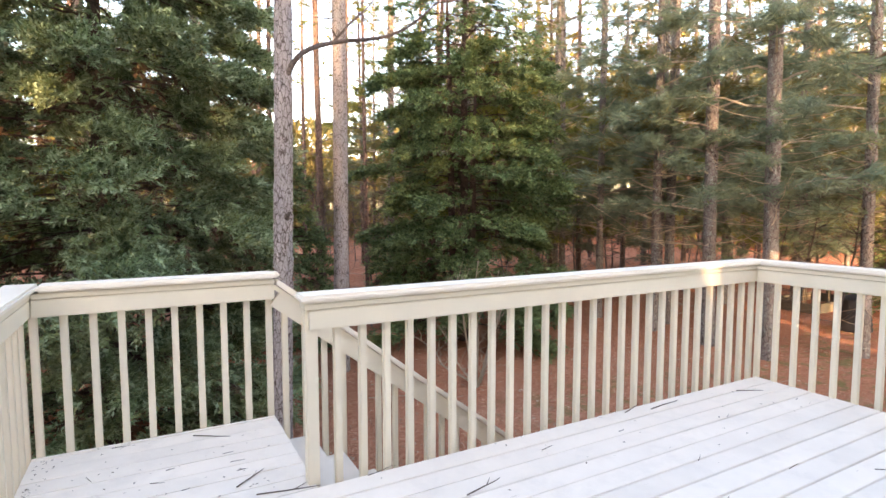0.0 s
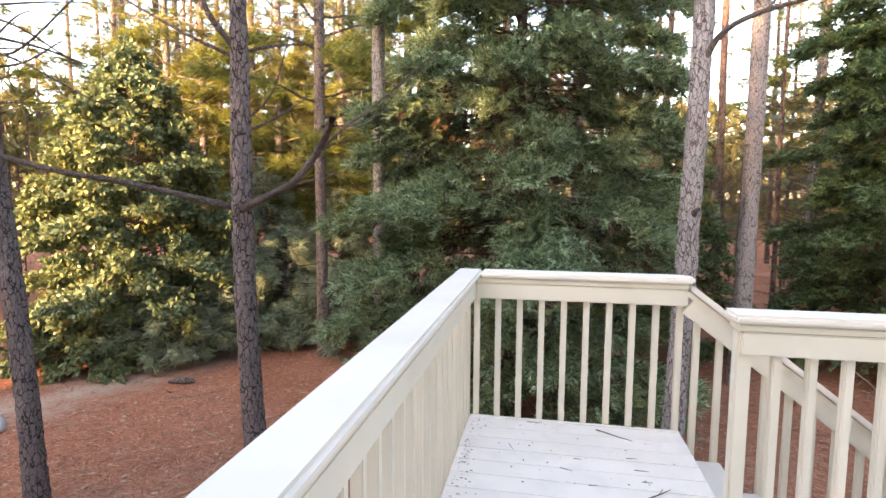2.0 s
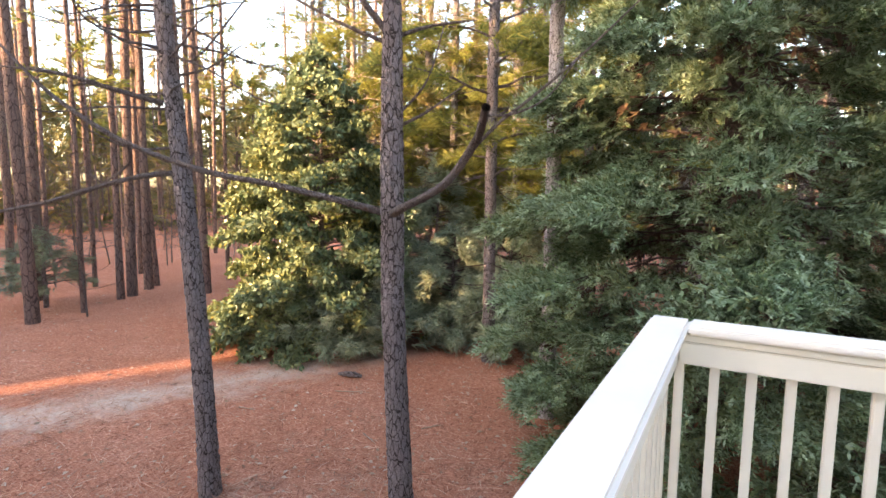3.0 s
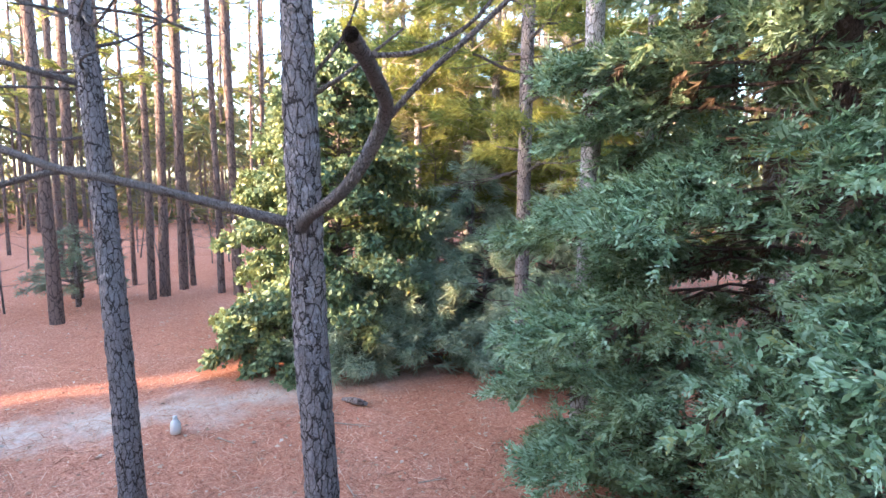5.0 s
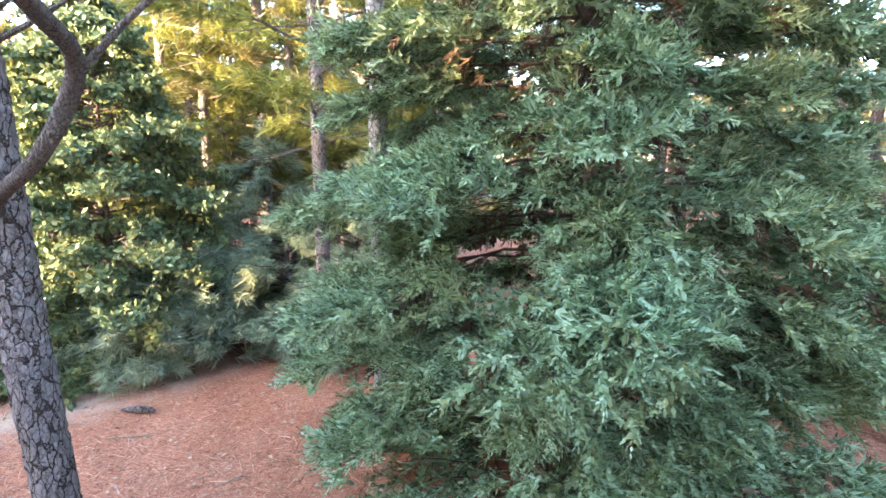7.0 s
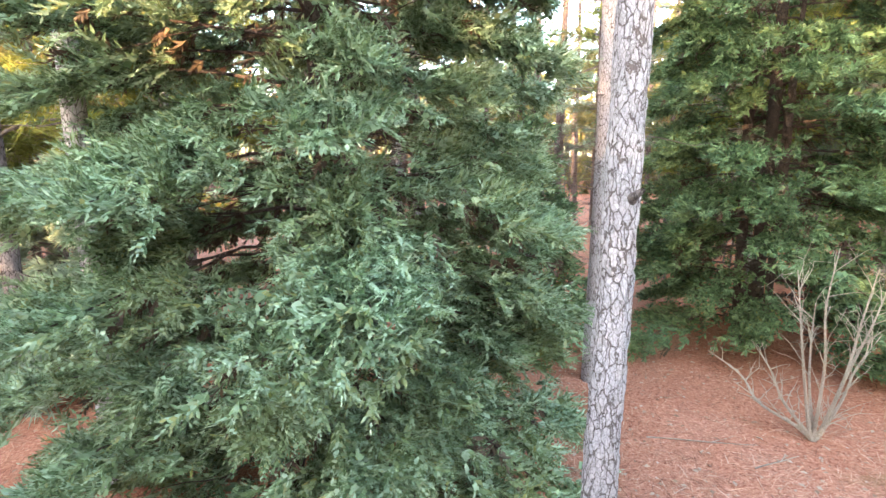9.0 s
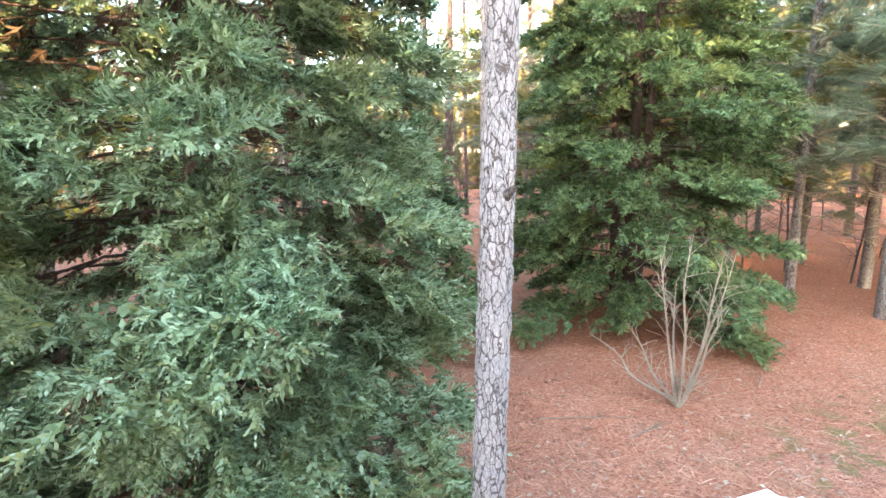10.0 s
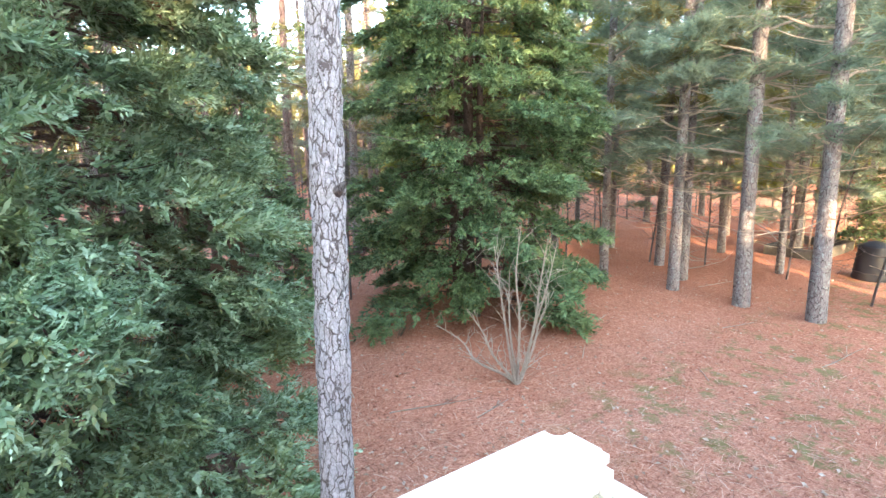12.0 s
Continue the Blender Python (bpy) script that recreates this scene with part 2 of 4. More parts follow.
def tube(points, radii, segs=8, bumpy=0.0, seed=0.0):
    """Verts and quads of a tapering tube along points."""
    p = np.asarray(points, float)
    n = len(p)
    r = np.interp(np.linspace(0, 1, n), np.linspace(0, 1, len(radii)), radii)
    d = np.gradient(p, axis=0)
    d /= np.linalg.norm(d, axis=1)[:, None] + 1e-9
    ref = np.where(np.abs(d[:, 2:3]) > 0.9, (1.0, 0.0, 0.0), (0.0, 0.0, 1.0))
    u = np.cross(d, ref)
    u /= np.linalg.norm(u, axis=1)[:, None] + 1e-9
    v = np.cross(d, u)
    a = np.linspace(0, 2 * np.pi, segs, endpoint=False)
    rr = np.repeat(r[:, None], segs, 1)
    if bumpy:
        for i in range(n):
            for j in range(segs):
                q = Vector((math.cos(a[j]) * 2.2 + seed, math.sin(a[j]) * 2.2, p[i, 2] * 5.0))
                f = noise.noise(q) * 0.35 + (noise.cell(Vector((j // 3 + 7 * (i // 4 % 2) + seed, i // 5, seed))) - 0.5) * 0.8 + noise.noise(q * 5) * 0.4
                rr[i, j] *= 1 + bumpy * f
    ring = p[:, None, :] + rr[:, :, None] * (np.cos(a)[None, :, None] * u[:, None, :] + np.sin(a)[None, :, None] * v[:, None, :])
    verts = ring.reshape(-1, 3)
    i, j = np.meshgrid(np.arange(n - 1), np.arange(segs), indexing="ij")
    k = (j + 1) % segs
    faces = np.stack([i * segs + j, i * segs + k, (i + 1) * segs + k, (i + 1) * segs + j], -1).reshape(-1, 4)
    return verts, faces


def join(pieces):
    vs, fs, n = [], [], 0
    for v, f in pieces:
        vs.append(v)
        fs.append(f + n)
        n += len(v)
    return np.concatenate(vs), np.concatenate(fs)


def bend(a, b, rng, sag=0.0, wander=0.05, n=8):
    """A natural line from a to b."""
    a, b = np.asarray(a, float), np.asarray(b, float)
    s = np.linspace(0, 1, n)[:, None]
    p = a + (b - a) * s
    size = np.linalg.norm(b - a)
    p[:, 2] -= sag * 4 * (s * (1 - s))[:, 0] * size
    off = np.cumsum(rng.normal(0, wander * size / n, (n, 3)), 0)
    return p + off * np.sin(s * np.pi * 0.5)


def through_points(points, n):
    """A smooth line through a few points."""
    p = np.asarray(points, float)
    p = np.vstack([2 * p[0] - p[1], p, 2 * p[-1] - p[-2]])
    out = []
    for i in range(1, len(p) - 2):
        for s in np.linspace(0, 1, n, endpoint=False):
            a, b, c, d = p[i - 1], p[i], p[i + 1], p[i + 2]
            out.append(0.5 * (2 * b + (c - a) * s + (2 * a - 5 * b + 4 * c - d) * s * s + (3 * b - a - 3 * c + d) * s ** 3))
    return np.array(out + [p[-2]])


# ---------- foliage ----------
def spray_template(rng, pinnae=8, teeth=2, wide=0.2):
    """One feathery fan of scale-leaf fingers along x, of length 1; the fingers point forward and curl up a little."""
    vs, fs = [], []
    for i in range(pinnae * 2 + 1):
        last = i == pinnae * 2
        s = 1.0 if last else 0.04 + 0.92 * (i // 2) / pinnae + rng.uniform(-0.03, 0.03)
        side = 0 if last else (1 if i % 2 else -1)
        size = 0.20 if last else (0.27 * (1 - s) ** 0.6 + 0.13) * rng.uniform(0.7, 1.3)
        ang = 0.0 if last else side * rng.uniform(0.25, 0.75)
        base = np.array((s * 0.82, 0.0, 0.12 * s - 0.16 * s * s))
        lift = rng.uniform(-0.35, 0.45)
        curl = rng.uniform(-0.45, 0.55)
        d = np.array((math.cos(ang), math.sin(ang), 0.0))
        across = np.array((-math.sin(ang), math.cos(ang), rng.uniform(-0.8, 0.8)))

        def along(f):
            return base + d * size * f + np.array((0, 0, size * (lift * f + curl * f * f)))

        n0 = len(vs)
        for k in range(teeth + 1):
            vs.append(along(k / teeth))
        for k in range(teeth):
            f = (k + (0.45 if teeth > 1 else 0.5)) / teeth
            w = size * wide * (1.0 - 0.9 * (k / teeth)) * rng.uniform(0.75, 1.25)
            mid = along(min(f, 1.0)) - np.array((0, 0, w * 0.3))
            n1 = len(vs)
            vs.append(mid + across * w)
            vs.append(mid - across * w)
            fs.append((n0 + k, n0 + k + 1, n1))
            fs.append((n0 + k, n1 + 1, n0 + k + 1))
    return np.array(vs), np.array(fs)


def tuft_template(rng, needles=16, width=0.05):
    """A tuft of long pine needles round the end of a twig, length 1."""
    vs, fs = [], []
    for i in range(needles):
        a, spread = rng.uniform(0, 2 * np.pi), rng.uniform(0.15, 0.95)
        d = np.array((math.cos(spread), math.sin(spread) * math.cos(a), math.sin(spread) * math.sin(a)))
        o = np.array((rng.uniform(-0.5, 0.15), 0, 0))
        side = np.cross(d, rng.normal(size=3))
        side *= width / (np.linalg.norm(side) + 1e-9)
        n = len(vs)
        tip = o + d * rng.uniform(0.7, 1.1) + np.array((0, 0, -0.12))
        vs += [o - side, o + side, tip]
        fs.append((n, n + 1, n + 2))
    return np.array(vs), np.array(fs)


def leaf_template(rng, leaves=9):
    """A small twig end with broad oval leaves, length 1."""
    vs, fs = [], []
    for i in range(leaves):
        a = rng.uniform(0, 2 * np.pi)
        d = np.array((rng.uniform(0.1, 0.9), math.cos(a), math.sin(a)))
        d /= np.linalg.norm(d)
        o = np.array((rng.uniform(-0.3, 0.6), 0, 0))
        side = np.cross(d, rng.normal(size=3))
        side *= 0.17 / (np.linalg.norm(side) + 1e-9)
        n, size = len(vs), rng.uniform(0.45, 0.7)
        vs += [o, o + d * size * 0.5 + side, o + d * size, o + d * size * 0.5 - side]
        fs += [(n, n + 1, n + 2), (n, n + 2, n + 3)]
    return np.array(vs), np.array(fs)


def scatter(templates, where, ahead, size, rng, roll=0.5):
    """Copies of the templates at the places, along the ways ahead, with the given sizes, as one array mesh."""
    where, ahead, size = np.asarray(where, float), np.asarray(ahead, float), np.asarray(size, float)
    f = ahead / (np.linalg.norm(ahead, axis=1)[:, None] + 1e-9)
    up = np.array((0.0, 0.0, 1.0)) + rng.normal(0, roll, (len(f), 3))
    r = np.cross(up, f)
    r /= np.linalg.norm(r, axis=1)[:, None] + 1e-9
    u = np.cross(f, r)
    pick = rng.integers(0, len(templates), len(f))
    pieces = []
    for k, (tv, tf) in enumerate(templates):
        s = np.nonzero(pick == k)[0]
        if not len(s):
            continue
        v = where[s, None, :] + size[s, None, None] * (tv[None, :, 0:1] * f[s, None, :] + tv[None, :, 1:2] * r[s, None, :] + tv[None, :, 2:3] * u[s, None, :])
        fc = tf[None] + (np.arange(len(s)) * len(tv))[:, None, None]
        pieces.append((v.reshape(-1, 3), fc.reshape(-1, tf.shape[1])))
    return join(pieces)


RNG = np.random.default_rng(5)
SPRAYS = [spray_template(RNG, 11, 2, 0.15) for _ in range(8)]
SPRAYS_MID = [spray_template(RNG, 8, 1, 0.16) for _ in range(6)]
TUFTS = [tuft_template(RNG, 13, 0.034) for _ in range(5)]
TUFTS_FAR = [tuft_template(RNG, 12, 0.06) for _ in range(4)]
LEAVES = [leaf_template(RNG) for _ in range(5)]


def boughs(rng, z0, z1, reach, count, lift, droop, inner=0.15):
    """Lines of boughs round a stem at the origin: reach(h) is their length at height share h."""
    out = []
    for i in range(count):
        h = (i + rng.uniform(0, 1)) / count
        z = z0 + (z1 - z0) * h
        a = i * 2.39996 + rng.uniform(-0.5, 0.5)
        size = reach(h) * rng.uniform(0.72, 1.08)
        s = np.linspace(0, 1, 7)
        x = s * size
        zz = z + lift * size * s - droop * size * s * s
        line = np.stack([np.cos(a) * x, np.sin(a) * x, zz], 1)
        line[1:] += np.cumsum(rng.normal(0, 0.02 * size, (6, 3)), 0)
        out.append(line)
    return out


def spray_crown(rng, lines, per_metre, size, templates, start=0.3, fan=0.55, drop=0.25, spread=0.3, roll=0.35, sparse_above=7.5):
    """Sprays in fans along the outer part of each bough."""
    where, ahead, sizes = [], [], []
    for line in lines:
        d = line[-1] - line[0]
        length = np.linalg.norm(d)
        n = max(3, int(per_metre * length * (0.25 if line[0, 2] > sparse_above else 1.0)))
        for s in start + (1 - start) * rng.uniform(0, 1, n) ** 0.8:
            f = s * 6
            i = min(int(f), 5)
            p = line[i] + (line[i + 1] - line[i]) * (f - i)
            side = np.cross(d / length, (0, 0, 1))
            turn = rng.normal(0, 0.7)
            out = d / length * math.cos(turn) + side * math.sin(turn)
            out[2] += rng.normal(-drop, spread)
            wide = fan * length * (1 - 0.65 * s) * 0.5
            where.append(p + side * rng.normal(0, wide) * 0.55 + np.array((0, 0, rng.normal(-0.02, 0.07))))
            ahead.append(out)
            sizes.append(size * rng.uniform(0.65, 1.25))
    return scatter(templates, where, ahead, sizes, rng, roll)


def conifer(x, y, height, reach, count, per_metre, size, leaf, templates, trunk_r, label, seed, lift=0.25, droop=0.3, start=0.3, stems=1, low=0.25):
    """A dense evergreen: stem, brown inner wood, crown of sprays."""
    rng = np.random.default_rng(seed)
    t = thing("conifer_tree", (x, y, GROUND), label, "tree")
    for k in range(stems):
        a = k * 2.4
        off = np.array((math.cos(a), math.sin(a), 0)) * (0.0 if k == 0 else 0.25)
        line = bend(off + (0, 0, -0.15), off * 2.0 + (rng.normal(0, 0.1), rng.normal(0, 0.1), height * (0.98 - 0.2 * k)), rng, 0, 0.03, 22)
        part("trunk", np_mesh("trunk", *tube(line, [trunk_r * (1 - 0.3 * k), trunk_r * 0.6, 0.015], 12), M_RED_TWIG, True), None, t)
    lines = boughs(rng, low, height * 0.97, reach, count, lift, droop)
    for l in lines:
        branch_part(rng, l, t, M_RED_TWIG, 4)
    part("crown", np_mesh("crown", *spray_crown(rng, lines, per_metre, size, templates, start, 0.7, 0.10, 0.32, 0.35), leaf), None, t)
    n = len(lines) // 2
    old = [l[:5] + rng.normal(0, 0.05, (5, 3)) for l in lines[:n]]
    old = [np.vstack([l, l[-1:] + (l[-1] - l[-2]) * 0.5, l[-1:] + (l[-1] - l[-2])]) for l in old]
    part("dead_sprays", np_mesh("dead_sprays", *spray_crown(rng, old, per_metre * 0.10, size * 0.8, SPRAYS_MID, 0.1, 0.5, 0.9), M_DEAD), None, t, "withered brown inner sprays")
    return t


def branch_part(rng, line, parent, mat, twigs=3, r=0.022, name="branch"):
    """One branch with its side twigs."""
    pieces = [tube(line, [r, r * 0.55, r * 0.2], 5)]
    for _ in range(twigs):
        s = rng.integers(1, 5)
        e = line[s] + (line[6] - line[s]) * 0.5 + rng.normal(0, 0.16, 3)
        pieces.append(tube(bend(line[s], e, rng, 0, 0.12, 5), [r * 0.35, r * 0.1], 4))
    return part(name, np_mesh(name, *join(pieces), mat, True), None, parent)


def trunk_line(x, y, height, lean, rng, n, kink=0.02):
    z = np.linspace(-0.2, height, n)
    p = np.stack([lean[0] * z, lean[1] * z, z], 1)
    w = np.cumsum(rng.normal(0, kink, (n, 2)), 0) * np.sqrt(height / n) * 0.35
    w -= w[:1]
    p[:, :2] += w
    return p


def pine(x, y, radius, height, seed, lean=(0, 0), mat=None, crown_from=0.5, count=26, reach=2.2, per=9, tuft=0.26, leaf=None, templates=None,
         label="tall pine with a bare grey trunk and a high crown", dead=8, detailed=False, flare=1.25, single=True, low_dead=0.25, twig=None, reach_dead=1.9):
    """A pine: bark trunk, dead lower branches, needle crown on boughs."""
    rng = np.random.default_rng(seed)
    mat, leaf, templates = mat or M_BARK_FAR, leaf or M_PINE_GREEN, templates or TUFTS_FAR
    t = thing("pine_tree", (x, y, GROUND), label, "tree")
    n = int(height / (0.03 if detailed else 0.5)) + 4
    line = trunk_line(x, y, height, lean, rng, n, 0.0012 if detailed else 0.02)
    radii = [radius * flare, radius, radius * 0.97, radius * 0.92, radius * 0.85, radius * 0.7, radius * 0.45, 0.02]
    part("trunk", np_mesh("trunk", *tube(line, radii, 36 if detailed else 10, 0.07 if detailed else 0.0, seed * 1.7), mat, True), None, t)
    lines = boughs(rng, height * crown_from, height * 0.98, lambda h: reach * (1 - 0.75 * h) * (0.7 + 0.6 * min(h * 5, 1) * 0.5), count, 0.35, 0.25)
    for l in lines:
        k = int(np.clip((l[0, 2] + 0.2) / (height + 0.2) * (n - 1), 0, n - 1))
        l[:, :2] += line[k, :2]
    wood = [tube(l if single else l[::3], [0.03, 0.018, 0.006], 5 if single else 3) for l in lines]
    for i in range(dead):
        z = height * max(crown_from, 0.3) * rng.uniform(low_dead, 1.1)
        k = int((z + 0.2) / (height + 0.2) * (n - 1))
        a = rng.uniform(0, 6.28)
        e = line[k] + np.array((math.cos(a), math.sin(a), rng.uniform(-0.25, 0.35))) * rng.uniform(0.5, reach_dead)
        wood.append(tube(bend(line[k], e, rng, 0.05, 0.15, 7 if single else 4), [0.015, 0.008, 0.003], 5 if single else 3))
    if single:
        for w in wood:
            part("branch", np_mesh("branch", *w, twig or M_TWIG, True), None, t)
    else:
        tagged(part("branch_mass", np_mesh("branch_mass", *join(wood), twig or M_TWIG, True), None, t), kind="stuff")
    if lines:
        part("crown", np_mesh("crown", *spray_crown(rng, lines, per, tuft, templates, 0.35, 0.6, -0.15), leaf), None, t)
    return t

# ---------- ground ----------
def ground_height(x, y):
    far = max(0.0, math.hypot(x, y) - 9)
    rise = 0.012 * far if y > -3 else 0.0
    h = 0.05 * noise.noise(Vector((x * 0.35, y * 0.35, 0))) + 0.02 * noise.noise(Vector((x * 1.3, y * 1.3, 3)))
    return GROUND + h * min(1.0, max(0.0, (math.hypot(x - 2, y) - 1.5) / 4)) + min(rise, 1.2)


def build_ground():
    r = np.concatenate([[0.0], np.arange(0.02, 16, 0.2), np.geomspace(16, 1500, 50)])
    a = np.linspace(0, 2 * np.pi, 200, endpoint=False)
    verts = [(0, 0, ground_height(0, 0))]
    for q in r[1:]:
        verts += [(q * math.cos(b), q * math.sin(b), ground_height(q * math.cos(b), q * math.sin(b))) for b in a]
    n = len(a)
    i, j = np.meshgrid(np.arange(len(r) - 2), np.arange(n), indexing="ij")
    k = (j + 1) % n
    faces = np.stack([1 + i * n + j, 1 + i * n + k, 1 + (i + 1) * n + k, 1 + (i + 1) * n + j], -1).reshape(-1, 4)
    ob = part("ground", np_mesh("ground", verts, faces, M_GROUND, True))
    tagged(ob, "red-brown ground covered with fallen pine straw and leaves", "ground", kind="structure")
    return ob


build_ground()

# ---------- deck ----------
LW, LD = 1.27, 1.0        # landing: width, depth
DX, DY = 4.88, -5.9       # deck: right edge, house side
CAP = 0.95


def board_mesh(length, width, thick):
    return box_bm(0, 0, -thick, length, width, 0, 0.004, 2)


deck = thing("floor", (0, 0, 0), "white-painted deck floor of long boards with gaps", "deck", kind="structure")
STEP_RISE, STEP_RUN = 2.1 / 12, 0.2267
step = 0.1430
y, k = DY, 0
while y < -0.03:
    w = min(step, -y) - (0.0004 if y + 0.07 > -LD else 0.005)
    onto_landing = y + 0.07 > -LD
    length = (LW + 0.02) if onto_landing else DX
    part("board", board_mesh(length, w, 0.035), M_DECK, deck, "", pose(0.0, y, random.uniform(-0.0015, 0.0015)))
    y += step
    k += 1
for a, b in (((0.003, -0.02, -0.14), (LW - 0.003, -0.02, -0.14)), ((LW - 0.02, -0.04, -0.14), (LW - 0.02, -LD, -0.14)),
             ((LW, -LD - 0.02, -0.14), (DX - 0.003, -LD - 0.02, -0.14)), ((0.02, -0.04, -0.14), (0.02, DY, -0.14)), ((DX - 0.02, -LD - 0.04, -0.14), (DX - 0.02, DY, -0.14))):
    part("rim_joist", beam_bm(a, b, 0.036, 0.2), M_RAIL, deck)
for px, py in ((0.1, -0.1), (LW - 0.12, -0.1), (DX - 0.12, -LD - 0.12), (0.1, -3.0), (DX - 0.12, -3.4), (2.6, -LD - 0.12)):
    part("support_post", box_bm(px - 0.045, py - 0.045, GROUND - 0.05, px + 0.045, py + 0.045, -0.04), M_RAIL, deck)

BAL = 0.038


def baluster(parent, x, y, z0, z1, size=BAL):
    part("baluster", box_bm(x - size / 2, y - size / 2, z0, x + size / 2, y + size / 2, z1, 0.005, 2), M_RAIL, parent)


def level_railing(a, b, inward, gap, label, ends=(0.0, 0.0), skip=0.0, round_end=0.0):
    """A level railing along the floor's edge from a to b; inward: unit vector to the floor's side."""
    a, b, n = Vector((*a, 0)), Vector((*b, 0)), Vector((*inward, 0))
    d = (b - a).normalized()
    t = thing("deck_railing", a, label, "railing")
    rel = lambda p: p - a

    def rail(name, s0, s1, mid, width, z0, z1, mat, bevel, corner=0.0):
        part(name, beam_bm(rel(a + d * s0 + n * mid + Vector((0, 0, (z0 + z1) / 2))), rel(b + d * s1 + n * mid + Vector((0, 0, (z0 + z1) / 2))), width, z1 - z0, bevel, corner), mat, t)

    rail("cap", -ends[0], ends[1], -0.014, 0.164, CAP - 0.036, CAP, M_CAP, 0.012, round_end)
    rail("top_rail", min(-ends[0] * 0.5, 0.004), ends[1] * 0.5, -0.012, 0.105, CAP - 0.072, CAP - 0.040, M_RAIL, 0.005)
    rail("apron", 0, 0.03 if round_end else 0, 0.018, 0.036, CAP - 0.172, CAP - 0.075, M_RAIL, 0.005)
    length = (b - a).length
    m = int(round((length - skip) / gap))
    for i in range(m + 1):
        p = rel(a + d * (skip + (length - skip) * i / m) - n * 0.021)
        big = 0.06 if (i == 0 and skip) else BAL
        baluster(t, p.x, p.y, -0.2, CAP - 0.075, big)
    return t


level_railing((0, DY), (0, 0), (1, 0), 0.137, "cream-painted wooden deck railing with a broad white cap", (0, 0.09))
level_railing((0.0385, 0), (LW, 0), (0, -1), 0.137, "cream-painted wooden railing at the end of the landing", (-0.031, 0.065), 0.0, 0.035)
level_railing((LW - 0.01, -LD), (DX, -LD), (0, -1), 0.134, "cream-painted wooden railing beside the stair opening", (0.04, 0.09), 0.02)
level_railing((DX, -LD - 0.038), (DX, DY), (-1, 0), 0.137, "cream-painted wooden railing on the deck's far side", (-0.031, 0.0))

# ---------- stairs ----------
stairs = thing("staircase", (LW, -LD / 2, GROUND), "white-painted wooden steps down from the landing to the yard", "stairs", kind="structure")


def at_stairs(bm):
    bm.transform(Matrix.Translation((-LW, LD / 2, -GROUND)))
    return bm


for i in range(1, 12):
    z = -STEP_RISE * i
    x = LW + 0.01 + STEP_RUN * (i - 1)
    part("tread", at_stairs(box_bm(x, -LD + 0.07, z - 0.036, x + STEP_RUN + 0.025, -0.012, z, 0.008, 2)), M_STEP, stairs)
    part("riser", at_stairs(box_bm(x + 0.002, -LD + 0.075, z + 0.002, x + 0.02, -0.02, z + STEP_RISE - 0.04, 0.002)), M_STEP, stairs)
for yy in (-0.035, -LD + 0.10):
    part("stringer", at_stairs(beam_bm((LW + 0.06, yy, -0.26), (LW + 0.06 + 2.3, yy, -0.26 - 2.3 * STEP_RISE / STEP_RUN), 0.03, 0.22)), M_RAIL, stairs)

slope = STEP_RISE / STEP_RUN
rail = thing("stair_railing", (LW, 0, GROUND), "cream-painted wooden handrail sloping down beside the steps", "railing")
END = 2.66


def at_rail(bm):
    bm.transform(Matrix.Translation((-LW, 0, -GROUND)))
    return bm


def sloped(name, mid, width, below, high, mat, bevel, s0=0.0):
    c = CAP - below - high / 2
    part(name, at_rail(beam_bm((LW + s0, mid, c - s0 * slope), (LW + END, mid, c - END * slope), width, high * math.cos(math.atan(slope)), bevel)), mat, rail)


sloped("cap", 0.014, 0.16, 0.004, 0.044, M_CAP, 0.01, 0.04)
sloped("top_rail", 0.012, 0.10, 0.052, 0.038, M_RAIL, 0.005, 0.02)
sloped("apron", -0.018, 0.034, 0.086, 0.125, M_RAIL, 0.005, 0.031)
for i in range(20):
    s = 0.10 + i * 0.132
    size = 0.055 if i == 19 else BAL
    top = CAP - 0.12 - s * slope
    low = GROUND + 0.0 if i == 19 else top - 0.98
    part("baluster", at_rail(box_bm(LW + s - size / 2, 0.004, max(low, GROUND - 0.02), LW + s + size / 2, 0.004 + size, top, 0.005, 2)), M_RAIL, rail)

# ---------- the unseen house behind, sized to shade the deck and near trees ---
M_WALL = plain("unseen_house_wall", (0.62, 0.58, 0.52))
M_ROOF = plain("unseen_house_roof", (0.12, 0.11, 0.11), 0.9)
house = thing("house", (-5.75, -8.5, GROUND), "plain unseen house with an added porch, sized to block the low sun", "house", kind="structure")
# wall ends and ridge height set where the house's shadow should stop
part("wall", box_bm(-4.95, -2.5, -0.1, 4.95, 2.5, 5.08, 0.01), M_WALL, house)


def gable(x0, x1, y0, y1, eave, ridge):
    bm = bmesh.new()
    m = (y0 + y1) / 2
    prof = [(y0, eave), (m, ridge - 0.2), (y1, eave), (y1, eave + 0.18), (m, ridge), (y0, eave + 0.18)]
    ends = [[bm.verts.new((x, p, z)) for p, z in prof] for x in (x0, x1)]
    for q in range(6):
        bm.faces.new((ends[0][q], ends[0][(q + 1) % 6], ends[1][(q + 1) % 6], ends[1][q]))
    for q in (0, 1):
        f = ends[q]
        bm.faces.new((f[0], f[1], f[4], f[5]))
        bm.faces.new((f[1], f[2], f[3], f[4]))
        bm.faces.new((f[0], f[2], f[1]))
    bm.faces.new((ends[0][0], ends[1][0], ends[1][2], ends[0][2]))
    bmesh.ops.recalc_face_normals(bm, faces=bm.faces)
    return bm


